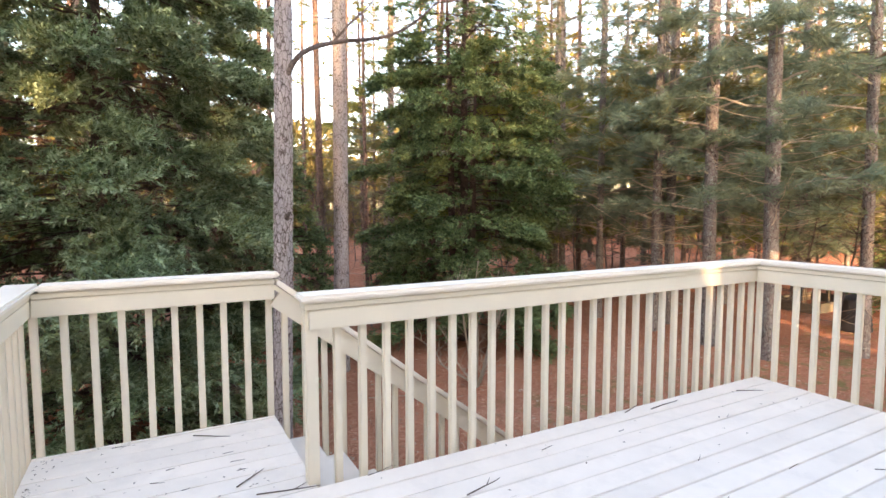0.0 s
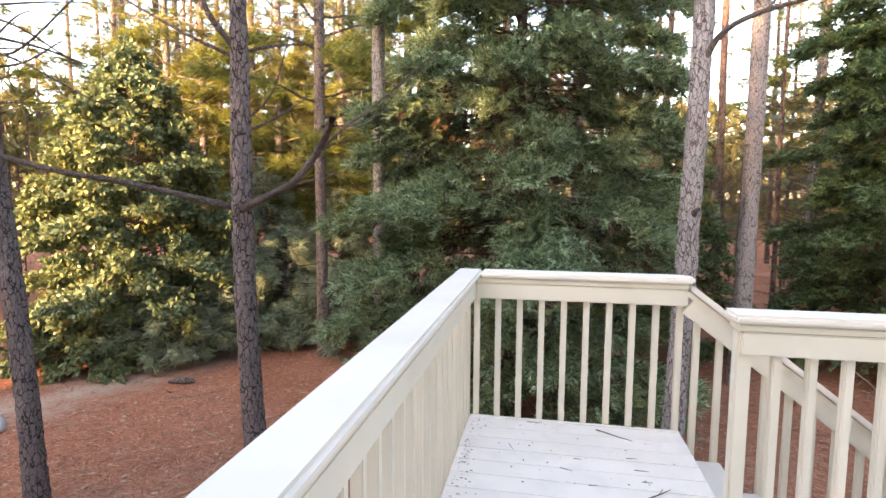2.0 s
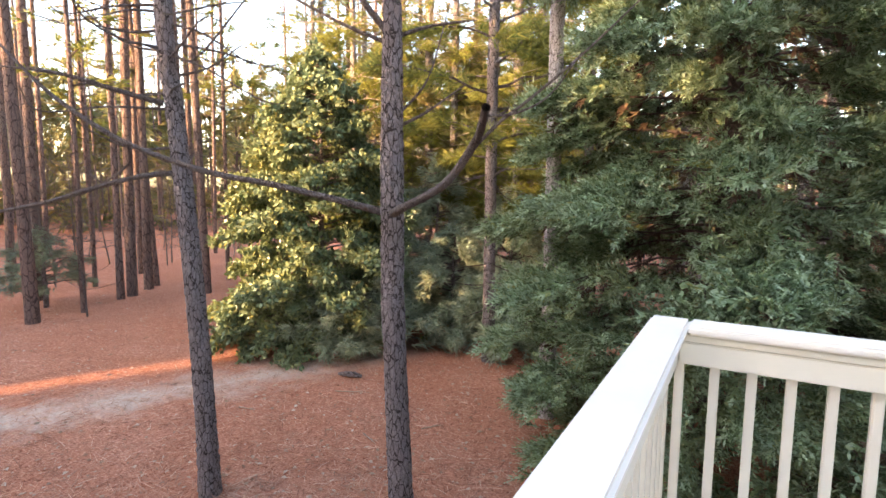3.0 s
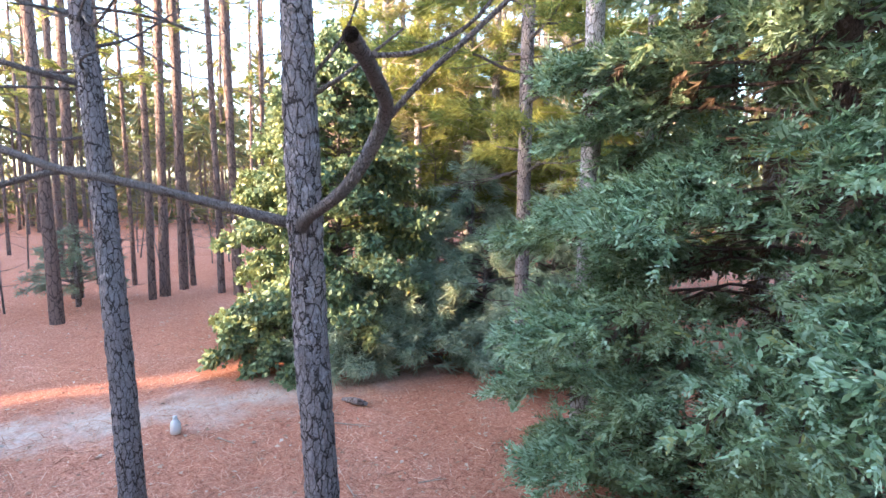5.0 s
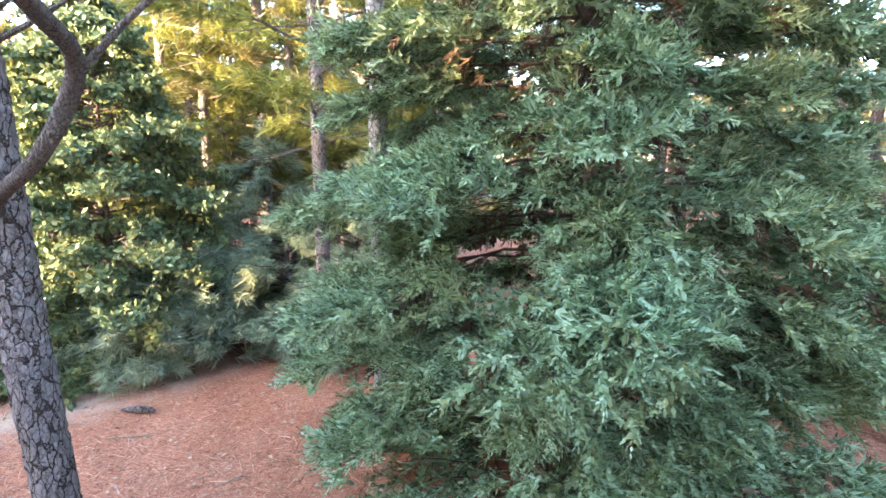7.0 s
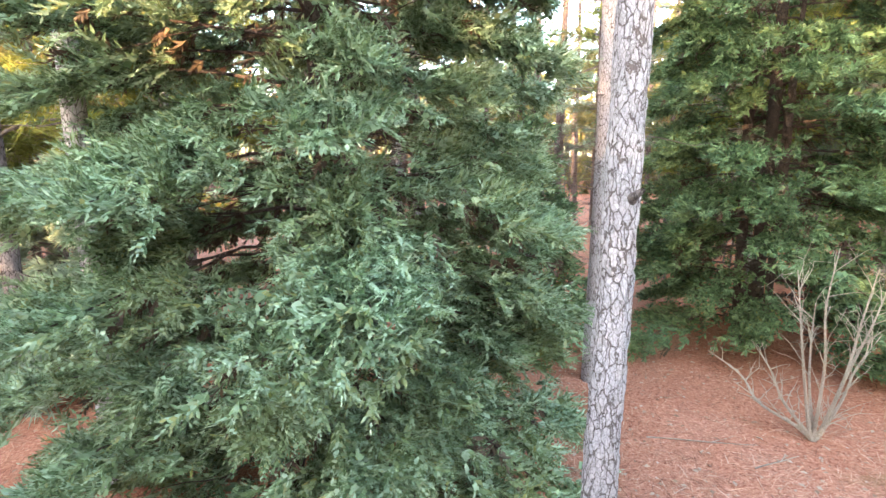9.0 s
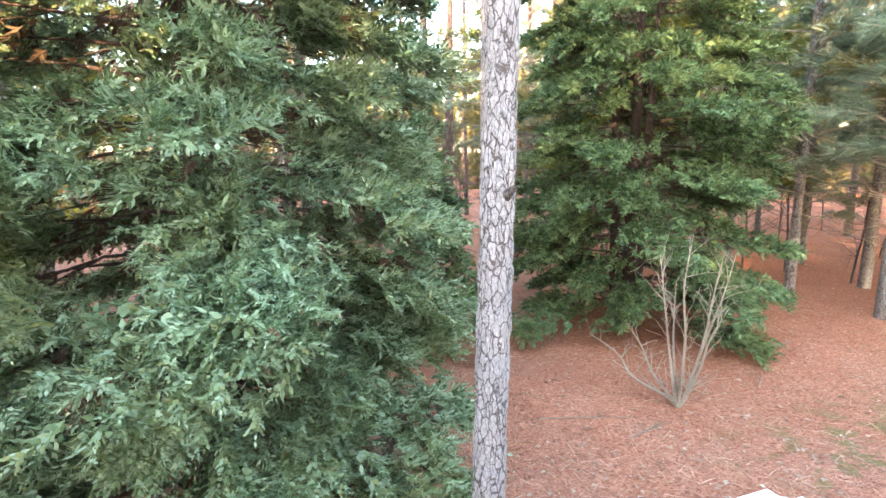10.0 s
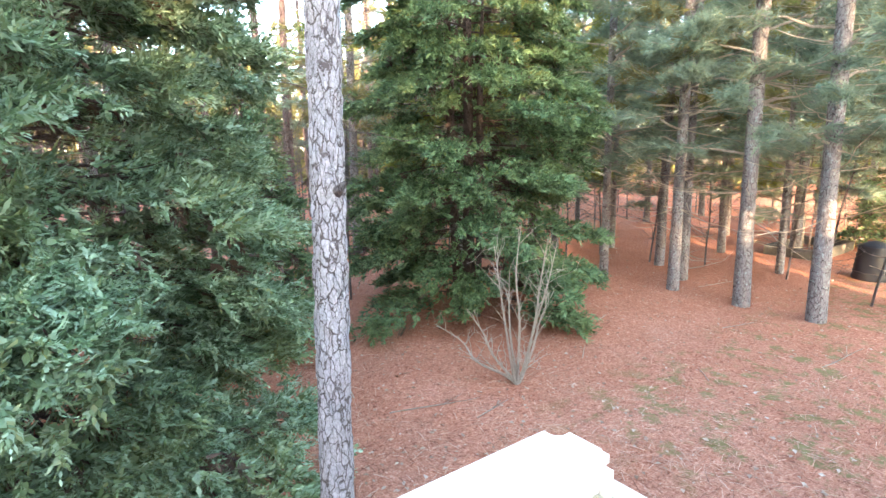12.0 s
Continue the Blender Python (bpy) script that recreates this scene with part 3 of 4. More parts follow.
part("roof", gable(-5.0, 4.95, -2.6, 2.6, 4.88, 7.08), M_ROOF, house)
# added porch, out of view: the slot above its wall lights the right-hand trunks
part("porch_roof", gable(4.96, 15.0, -0.5, 2.5, 5.23, 7.58), M_ROOF, house)
part("porch_wall", box_bm(4.96, -0.5, -0.1, 15.0, -0.4, 4.53, 0.005), M_WALL, house)
part("porch_floor", box_bm(4.96, -0.39, -0.1, 15.0, 2.5, 2.04, 0.005), M_WALL, house)
for q in range(6):
    part("porch_post", box_bm(5.0 + 1.96 * q, -0.48, 4.531, 5.1 + 1.96 * q, -0.4, 5.23, 0.005), M_WALL, house)

# ---------- near trees ----------
def limb(parent, points, radii, mat, label="", n=6, name="branch", segs=10):
    line = through_points(points, n)
    return part(name, np_mesh(name, *tube(line, radii, segs, 0.06, len(points) * 1.3), mat, True), None, parent, label)


def near_trunk(x, y, points, radii, mat, label, seed, name="pine_tree"):
    """A trunk with real bark plates along the given points (from its base)."""
    t = thing(name, (x, y, GROUND), label, "tree")
    line = through_points(points, 60)
    part("trunk", np_mesh("trunk", *tube(line, radii, 40, 0.075, seed), mat, True), None, t)
    return t


def rel(base, *points):
    return [(p[0] - base[0], p[1] - base[1], p[2] - GROUND) for p in points]


def high_crown(t, seed, z0, z1, top, count, reach, leaf, tuft=0.24, per=9):
    rng = np.random.default_rng(seed)
    lines = boughs(rng, z0, z1, lambda h: reach * (1 - 0.6 * h), count, 0.3, 0.25)
    for l in lines:
        l[:, :2] += top
    for l in lines:
        branch_part(rng, l, t, M_TWIG, 1, 0.03)
    part("crown", np_mesh("crown", *spray_crown(rng, lines, per, tuft, TUFTS_FAR, 0.35, 0.6, -0.15), leaf), None, t)


# pale trunk just beyond the landing's corner
A = (1.81, 2.32)
tree_a = near_trunk(*A, rel(A, (1.78, 2.32, -2.25), (1.82, 2.32, -0.7), (1.865, 2.32, 1.0), (1.90, 2.32, 2.6), (1.95, 2.34, 5.0), (2.1, 2.5, 11.0)),
                    [0.125, 0.108, 0.104, 0.098, 0.085, 0.04], M_BARK_PALE, "tall pine with pale flaky bark close to the landing", 1.0)
limb(tree_a, rel(A, (1.90, 2.28, 2.70), (2.06, 2.2, 2.97), (2.41, 2.2, 3.14), (3.03, 2.2, 3.30), (3.42, 2.2, 3.54), (3.9, 2.25, 4.0)), [0.034, 0.026, 0.018, 0.008], M_TWIG, "bare dead branch")
limb(tree_a, rel(A, (2.41, 2.2, 3.14), (2.63, 2.2, 3.40), (2.82, 2.2, 3.59), (3.1, 2.15, 4.0)), [0.017, 0.011, 0.005], M_TWIG, "bare dead branch")
limb(tree_a, rel(A, (1.885, 2.24, 1.26), (1.885, 2.19, 1.285), (1.91, 2.15, 1.32)), [0.036, 0.026, 0.012], M_TWIG, "broken stub")
high_crown(tree_a, 11, 9.0, 13.3, (0.2, 0.15), 18, 2.4, M_PINE_GREEN)

# forked trunk beyond the landing's side
B = (-2.44, 1.45)
tree_b = near_trunk(*B, rel(B, (-2.40, 1.50, -2.25), (-2.43, 1.42, -0.44), (-2.42, 1.35, 0.6), (-2.385, 1.30, 1.3), (-2.35, 1.25, 2.2), (-2.33, 1.23, 3.0), (-2.4, 1.3, 6.0), (-2.5, 1.4, 10.0)),
                    [0.125, 0.106, 0.104, 0.10, 0.085, 0.06, 0.03], M_BARK, "grey pine with furrowed bark and dead side branches", 2.3)
limb(tree_b, rel(B, (-2.46, 1.30, 1.30), (-2.80, 1.0, 1.42), (-3.22, 0.70, 1.54), (-3.68, 0.45, 1.64), (-4.34, 0.2, 1.87), (-4.84, 0.0, 2.18), (-5.15, -0.1, 2.42), (-5.5, -0.25, 2.8)),
     [0.036, 0.029, 0.026, 0.024, 0.02, 0.016, 0.010], M_TWIG, "long bare dead branch")
limb(tree_b, rel(B, (-4.34, 0.2, 1.87), (-4.5, 0.3, 1.72), (-4.75, 0.2, 1.55), (-4.85, 0.1, 1.68)), [0.013, 0.010, 0.005], M_TWIG)
limb(tree_b, rel(B, (-2.37, 1.26, 1.29), (-2.12, 1.11, 1.37), (-1.72, 1.02, 1.54), (-1.459, 0.986, 1.823), (-1.28, 0.74, 1.93), (-1.132, 0.486, 1.992)),
     [0.040, 0.034, 0.032, 0.031, 0.028], M_TWIG, "thick dead branch with a broken end")
limb(tree_b, rel(B, (-1.459, 0.986, 1.80), (-1.28, 1.04, 1.98), (-1.08, 1.09, 2.13), (-0.75, 1.2, 2.42), (-0.35, 1.3, 2.8)), [0.015, 0.011, 0.005], M_TWIG)
limb(tree_b, rel(B, (-1.20, 0.60, 1.96), (-1.05, 0.72, 1.98), (-0.85, 0.78, 2.08), (-0.66, 0.80, 2.32)), [0.010, 0.007, 0.004], M_TWIG)
limb(tree_b, rel(B, (-2.36, 1.27, 2.0), (-2.1, 1.35, 2.12), (-1.8, 1.5, 2.35)), [0.018, 0.012, 0.006], M_TWIG)
limb(tree_b, rel(B, (-2.37, 1.25, 2.72), (-2.05, 1.35, 2.80), (-1.72, 1.5, 2.84)), [0.02, 0.014, 0.007], M_TWIG)
limb(tree_b, rel(B, (-2.37, 1.25, 2.68), (-2.75, 1.05, 2.86), (-3.4, 0.7, 3.25)), [0.02, 0.014, 0.006], M_TWIG)
limb(tree_b, rel(B, (-2.36, 1.22, 2.75), (-2.5, 1.0, 3.05), (-2.62, 0.9, 3.6)), [0.03, 0.024, 0.014], M_TWIG)
limb(tree_b, rel(B, (-2.35, 1.3, 2.1), (-2.1, 1.4, 2.4), (-1.95, 1.5, 3.0)), [0.012, 0.009, 0.004], M_TWIG)
high_crown(tree_b, 12, 8.7, 11.8, (-0.1, 0.0), 16, 2.2, M_PINE_GREEN)

# leaning trunk farther along that side
E = (-5.05, 1.33)
tree_e = near_trunk(*E, rel(E, (-5.03, 1.33, -2.25), (-5.05, 1.33, -1.3), (-5.09, 1.33, -0.38), (-5.18, 1.33, 0.74), (-5.25, 1.33, 1.45), (-5.36, 1.33, 2.5), (-5.46, 1.33, 3.3), (-5.7, 1.4, 8.0), (-5.7, 1.5, 12.0)),
                    [0.14, 0.116, 0.112, 0.108, 0.104, 0.10, 0.095, 0.07, 0.03], M_BARK, "leaning grey pine with furrowed bark and dead twigs", 4.1)
limb(tree_e, rel(E, (-5.28, 1.28, 1.66), (-5.5, 1.0, 1.62), (-5.8, 0.7, 1.50), (-6.2, 0.4, 1.34), (-6.9, 0.1, 1.2), (-7.6, -0.2, 1.1)), [0.034, 0.028, 0.022, 0.012], M_TWIG, "bare dead branch")
limb(tree_e, rel(E, (-5.42, 1.25, 2.42), (-5.6, 0.95, 2.5), (-6.0, 0.5, 2.66), (-6.5, 0.1, 2.72)), [0.034, 0.028, 0.02, 0.010], M_TWIG, "bare dead branch")
rng_e = np.random.default_rng(8)
for i in range(24):
    z = rng_e.uniform(1.9, 4.4)
    a = rng_e.uniform(-2.9, 0.9)
    s = rng_e.uniform(0.5, 1.4)
    p0 = np.array((-5.30 - 0.09 * (z - 1.4), 1.33, z))
    p1 = p0 + np.array((math.cos(a) * 0.5, math.sin(a) * 0.5, rng_e.uniform(-0.2, 0.25))) * s
    p2 = p1 + np.array((math.cos(a + 0.5) * 0.5, math.sin(a + 0.5) * 0.5, rng_e.uniform(-0.3, 0.5))) * s
    limb(tree_e, rel(E, p0, p1, p2, p2 + np.array((math.cos(a + 1.2) * 0.25, math.sin(a + 1.2) * 0.25, rng_e.uniform(-0.1, 0.4))) * s), [0.018, 0.013, 0.008, 0.003], M_TWIG, segs=6)
high_crown(tree_e, 13, 9.5, 13.5, (-0.5, 0.1), 18, 2.4, M_PINE_GREEN)

# ---------- evergreens ----------
conifer(0.0, 5.3, 11.0, lambda h: 2.85 * (1 - h ** 2.6) * (0.80 + 0.20 * min(1, h * 6)), 175, 66, 0.33, M_CYPRESS, SPRAYS, 0.15,
        "large dense evergreen with drooping blue-green sprays", 21, 0.14, 0.27, 0.45)
conifer(7.7, 8.2, 12.5, lambda h: 2.75 * (1 - h ** 2.8) * (0.9 + 0.1 * min(1, h * 5)), 190, 56, 0.30, M_CYPRESS_DARK, SPRAYS_MID, 0.14,
        "large dark evergreen with open brown inner branches", 22, 0.22, 0.34, 0.45, 3, 0.4)
conifer(3.4, 9.2, 5.2, lambda h: 1.6 * (1 - h ** 1.8), 60, 40, 0.30, M_CYPRESS_DARK, SPRAYS_MID, 0.07,
        "smaller evergreen standing between the two large ones", 23, 0.2, 0.25, 0.3)

# ---------- pines that can be told apart ----------
pine(4.05, 7.2, 0.15, 19, 31, (0.004, 0.0), M_BARK_PALE, 0.6, 20, 2.8, dead=18, reach_dead=2.5)
pine(-4.28, 7.45, 0.12, 14, 32, (0.0, 0.0), M_BARK, 0.27, 46, 3.0, per=24, tuft=0.3, leaf=M_PINE_GREEN, templates=TUFTS, dead=12)
pine(-2.34, 5.46, 0.115, 16, 33, (0.0, 0.0), M_BARK_PALE, 0.55, 24, 2.2, dead=10)
for i, (px, py, r) in enumerate(((12.64, 8.4, 0.10), (12.72, 6.4, 0.12), (12.72, 4.77, 0.15), (12.8, 3.33, 0.155))):
    pine(px, py, r, 15 + i, 41 + i, (-0.004 * i, 0.004 * i), M_BARK_LICHEN, 0.17, 50, 3.2, 26, 0.30, M_PINE_BLUE, TUFTS, "pine with lichened grey bark and soft blue-green needles", 26, flare=1.3, low_dead=0.45, twig=M_PALE_TWIG, reach_dead=3.2)

# ---------- evergreen thicket on the yard's side ----------
def thicket(x, y, height, reach, count, per, size, leaf, templates, label, seed, name="evergreen_shrub", low=0.1):
    rng = np.random.default_rng(seed)
    t = thing(name, (x, y, GROUND), label, "shrub")
    part("trunk", np_mesh("trunk", *tube(bend((0, 0, -0.1), (0.1, 0, height * 0.9), rng, 0, 0.05, 12), [0.07, 0.05, 0.015], 8), M_BARK, True), None, t)
    lines = boughs(rng, low, height * 0.95, reach, count, 0.35, 0.3)
    for l in lines:
        branch_part(rng, l, t, M_TWIG, 1)
    part("crown", np_mesh("crown", *spray_crown(rng, lines, per, size, templates, 0.4, 0.6, 0.05), leaf), None, t)
    return t


thicket(-8.4, 6.9, 7.2, lambda h: 2.5 * (1 - h ** 2.2) * (0.92 + 0.08 * min(1, h * 5)), 170, 46, 0.20, M_HOLLY, LEAVES, "tall rounded evergreen with small broad leaves", 51)
for i, (px, py, ph, pr) in enumerate(((-7.5, 6.6, 1.9, 1.5), (-6.7, 7.5, 2.3, 1.6), (-5.8, 8.6, 2.9, 1.8), (-4.9, 9.9, 3.8, 2.0), (-6.9, 9.6, 4.6, 2.2), (-4.4, 8.3, 2.1, 1.4))):
    thicket(px, py, ph, lambda h: pr * (1 - h ** 2), 52, 34, 0.24, M_PINE_GREY, TUFTS_FAR, "low young pine with grey-green needles", 52 + i, "young_pine")
thicket(-8.9, 5.9, 1.9, lambda h: 1.5 * (1 - h ** 2), 60, 44, 0.20, M_HOLLY, LEAVES, "low evergreen shrub with small broad leaves", 59, low=0.05)

# ---------- bare shrub ----------
S = (6.05, 5.02)
shrub = thing("bare_shrub", (*S, GROUND), "leafless shrub with pale branching stems", "shrub")
rng_s = np.random.default_rng(9)
for i, (dx, dy, h) in enumerate(((-0.6, 0.5, 1.2), (-0.35, 0.15, 2.2), (0.0, -0.05, 2.5), (0.3, -0.3, 2.3), (0.62, -0.2, 2.2), (0.15, 0.35, 1.7), (-0.95, 0.85, 0.95), (0.4, -0.35, 1.5))):
    pts = [(0, 0, 0), (dx * 0.15, dy * 0.15, 0.14), (dx * 0.45 + rng_s.normal(0, 0.04), dy * 0.45, h * 0.4), (dx * 0.7 + rng_s.normal(0, 0.06), dy * 0.7, h * 0.7), (dx, dy, h)]
    line = through_points(pts, 5)
    pieces = [tube(line, [0.036, 0.021, 0.014, 0.005], 7)]
    for q in range(14):
        s = rng_s.integers(5, len(line) - 1)
        e = line[s] + np.array((rng_s.normal(0, 0.16), rng_s.normal(0, 0.16), rng_s.uniform(0.1, 0.4)))
        tw = bend(line[s], e, rng_s, -0.05, 0.15, 6)
        pieces.append(tube(tw, [0.007, 0.002], 5))
        for _ in range(2):
            f = tw[rng_s.integers(2, 6)]
            pieces.append(tube(bend(f, f + rng_s.normal(0, 0.09, 3) + (0, 0, 0.06), rng_s, 0, 0.1, 4), [0.004, 0.0015], 4))
    part("stem", np_mesh("stem", *join(pieces), M_PALE_TWIG, True), None, shrub)

# ---------- woods ----------
rng_w = np.random.default_rng(77)
kinds, soft = [], []
for i in range(6):
    h = 12 + 1.2 * i
    kinds.append(pine(0, -60 - 6 * i, 0.07 + 0.014 * i, h + 3, 60 + i, (rng_w.normal(0, 0.014), rng_w.normal(0, 0.014)), M_BARK_FAR, 0.40 + 0.03 * i, 24, 2.1, 7, 0.34,
                      M_PINE_FAR if i % 2 else M_PINE_GREEN, TUFTS_FAR, "tall thin pine in the woods with a high crown", 22, single=False))
for i in range(4):
    soft.append(pine(0, -100 - 6 * i, 0.09 + 0.015 * i, 13 + i, 70 + i, (rng_w.normal(0, 0.01), rng_w.normal(0, 0.01)), M_BARK_LICHEN, 0.10 + 0.05 * i, 62, 3.0, 16, 0.34,
                     (M_PINE_BLUE, M_PINE_GREEN, M_PINE_BLUE, M_PINE_FAR)[i], TUFTS, "pine with low soft boughs and pale dead twigs", 26, single=False, low_dead=0.1, twig=M_PALE_TWIG))
known = [(-15.53, 3.97), (-15.73, 5.29), (-16.57, 6.78), (-17.3, 8.13), (-16.76, 7.25), (-22.57, 6.32), (-17.64, 8.64), (-15.77, 8.57), (-15.12, 8.76), (-18.4, 5.4), (-19.2, 7.4), (-20.5, 9.8), (15.0, 13.5), (17.5, 14.5), (8.5, 21.0), (9.6, 23.5), (7.2, 19.5), (10.6, 22.0), (11.5, 26.0)]
leafy_spots = [(-9.3, 10.6), (-7.4, 11.4), (-5.4, 11.6), (-3.0, 10.2), (-11.2, 12.4), (-8.4, 13.6), (-1.2, 12.6), (1.4, 13.5), (-6.0, 14.5), (-13.5, 12.0), (12.5, 16.5), (15.5, 15.0), (-9.8, 10.0), (-6.8, 13.3), (-8.2, 11.4), (-10.5, 12.4), (-5.4, 11.9), (-3.2, 11.4), (-0.8, 12.4), (1.9, 13.4), (10.6, 12.4), (13.2, 10.7), (15.0, 8.2), (15.3, 13.6), (16.5, 5.5), (18.1, 7.9), (16.9, 1.6), (20.2, 4.0), (21.3, 9.3), (21.2, -0.3), (12.8, 16.2), (8.9, 15.8), (19.1, 14.7), (24.4, 5.8), (25.8, 12.7), (19.3, 6.2), (23.0, 7.9), (17.3, 18.1), (22.3, 13.4), (14.7, 19.6), (27.9, 8.6), (26.6, 2.3), (10.9, 20.5), (25.0, 17.3), (29.7, 13.6), (21.2, 20.3), (14.7, 2.3), (13.8, 6.8), (16.1, 10.7), (9.3, 10.5), (-14.6, 13.8), (-11.6, 16.7), (-6.5, 16.8)]


def plant(src, p, group):
    ob = copy_thing(src, pose(p[0], p[1], ground_height(*p), 0, 0, rng_w.uniform(0, 360)))
    ob["group"] = group


for i, p in enumerate(leafy_spots):
    plant(soft[(1, 1, 3, 1)[i % 4] if p[0] < 1 else i % 4], p, "soft-needled pines")
spots = list(known)
while len(spots) < 150:
    a, q = rng_w.uniform(-0.2, math.pi + 0.15), rng_w.uniform(15, 52)
    p = (q * math.cos(a), q * math.sin(a))
    if p[1] < -4 or any(math.hypot(p[0] - s[0], p[1] - s[1]) < 1.6 for s in spots + leafy_spots):
        continue
    if -14.5 < p[0] < -5 and p[1] < 8.5 or 1.13 < a < 1.27:
        continue
    spots.append(p)
# unseen pines added to block and dapple the sun: tall ones behind the house, and a belt of low ones at the yard's side
sunward = []
while len(sunward) < 190:
    x, y = rng_w.uniform(-36, 12), rng_w.uniform(-34, -15)
    if not -8.6 < 0.89 * x - 0.45 * y < 17.0:
        continue
    sunward.append((x, y))
belt = pine(0, -140, 0.06, 5.6, 88, (0, 0), M_BARK_FAR, 0.03, 26, 0.9, 10, 0.7, M_PINE_GREEN, TUFTS_FAR, "low bushy young pine, source of unseen sun-blocking copies", 0, single=False)
# rows spaced so that streaks of sun still reach the yard
low = [((-9.5 + 0.45 * y) / 0.89, y) for y in (-13.5, -15, -16.5, -18, -19.5, -21)]
while len(low) < 120:
    q, y = rng_w.uniform(-30.0, -11.0), rng_w.uniform(-24, -13)
    low.append(((q + 0.45 * y) / 0.89, y))
while len(low) < 150:
    q, y = rng_w.uniform(-9.3, -6.6), rng_w.uniform(-22, -13)
    low.append(((q + 0.45 * y) / 0.89, y))
tall_belt = pine(0, -146, 0.08, 11.0, 89, (0, 0), M_BARK_FAR, 0.04, 44, 1.7, 10, 0.7, M_PINE_GREEN, TUFTS_FAR, "bushy pine with boughs to the ground, source of unseen sun-blocking copies", 0, single=False)
tall = []
for i in range(40):
    q, y = -13.5 - 0.6 * i + rng_w.uniform(-0.4, 0.4), rng_w.uniform(-22, -12)
    tall.append(((q + 0.45 * y) / 0.89, y))


def joined(name, piece, pairs, material, label, category):
    """One mesh of the named part of many trees, each at its own place and turn."""
    pieces = []
    for src, p in pairs:
        me = next(c for c in src.children if c.name.split(".")[0] == piece).data
        v = np.empty(len(me.vertices) * 3)
        me.vertices.foreach_get("co", v)
        f = np.empty(len(me.loops), np.int32)
        me.loops.foreach_get("vertex_index", f)
        t = rng_w.uniform(0, 6.283)
        v = v.reshape(-1, 3) @ np.array(((math.cos(t), math.sin(t), 0), (-math.sin(t), math.cos(t), 0), (0, 0, 1)))
        pieces.append((v + (p[0], p[1], GROUND), f.reshape(len(me.polygons), -1)))
    tagged(part(name, np_mesh(name, *join(pieces), material)), label, category, kind="stuff")


# all out of view, joined only to cast their shade
pairs = [(kinds[3 + i % 3], p) for i, p in enumerate(sunward)] + [(belt, p) for p in low] + [(tall_belt, p) for p in tall]
joined("woods_trunks", "trunk", pairs, M_BARK_FAR, "unseen pine trunks added sunward to block the low sun", "woods")
joined("woods_crowns", "crown", pairs, M_PINE_GREEN, "unseen green pine crowns added sunward to block the low sun", "foliage")
soft += [belt, tall_belt]
for i, p in enumerate(spots):
    plant(kinds[int(rng_w.integers(0, 6))], p, "pines of the woods")
for src in kinds + soft:
    for o in (*src.children_recursive, src):
        bpy.data.objects.remove(o)

# bare saplings between the pines
def sapling(seed):
    rng = np.random.default_rng(seed)
    t = thing("bare_sapling", (0, -150, GROUND), "thin leafless sapling with many fine twigs", "tree", "bare saplings")
    line = bend((0, 0, -0.1), (rng.normal(0, 0.3), rng.normal(0, 0.3), 4.5), rng, 0, 0.08, 12)
    part("trunk", np_mesh("trunk", *tube(line, [0.03, 0.02, 0.006], 6), M_TWIG, True), None, t)
    pieces = []
    for _ in range(45):
        k = rng.integers(2, 11)
        e = line[k] + np.array((rng.normal(0, 0.6), rng.normal(0, 0.6), rng.uniform(0.1, 0.9)))
        tw = bend(line[k], e, rng, 0.05, 0.2, 5)
        pieces.append(tube(tw, [0.010, 0.003], 3))
        for _ in range(2):
            p = tw[rng.integers(2, 5)]
            pieces.append(tube(bend(p, p + rng.normal(0, 0.25, 3) + (0, 0, 0.1), rng, 0, 0.1, 3), [0.005, 0.002], 3))
    tagged(part("twig_mass", np_mesh("twig_mass", *join(pieces), M_TWIG, True), None, t), kind="stuff")
    return t


saplings = [sapling(200 + i) for i in range(4)]
placed = 0
while placed < 170:
    a, q = rng_w.uniform(0.0, math.pi), rng_w.uniform(12, 32)
    p = (q * math.cos(a), q * math.sin(a))
    if -14 < p[0] < -3 and p[1] < 9.5 or 0 < p[0] < 14.5 and p[1] < 10.5:
        continue
    plant(saplings[placed % 4], p, "bare saplings")
    placed += 1
for src in saplings:
    for o in (*src.children_recursive, src):
        bpy.data.objects.remove(o)
thicket(-17.2, 5.0, 2.6, lambda h: 1.4 * (1 - h ** 1.8), 40, 26, 0.2, M_PINE_BLUE, TUFTS, "small young pine among the bare trunks", 58, "young_pine", 0.6)

# deep woods, far off
pieces, cw, ca, cs = [], [], [], []
for i in range(900):
    a, q = rng_w.uniform(-0.35, math.pi + 0.3), 42 + 75 * rng_w.uniform(0, 1) ** 1.2
    x, y = q * math.cos(a), q * math.sin(a)
    h, z = rng_w.uniform(9, 15) * (1.35 if a < 1.05 else 0.85 if a < 1.5 else 1.0), ground_height(x, y)
    pieces.append(tube([(x, y, z - 0.2), (x + rng_w.normal(0, 0.2), y, z + h * 0.5), (x + rng_w.normal(0, 0.3), y, z + h)], [rng_w.uniform(0.07, 0.16), 0.03], 5))
    for _ in range(44 if a < 1.05 else 28):
        low = rng_w.uniform() < 0.3
        cw.append((x + rng_w.normal(0, 1.3), y + rng_w.normal(0, 1.3), z + h * (rng_w.uniform(0.02, 0.25) if low else rng_w.uniform(0.4, 1.0))))
        ca.append(rng_w.normal(0, 1, 3))
        cs.append(rng_w.uniform(0.7, 1.7))
far = part("far_woods", np_mesh("far_woods", *join(pieces), M_BARK_FAR, True))
tagged(far, "distant pine trunks of the surrounding woods", "woods", kind="stuff")
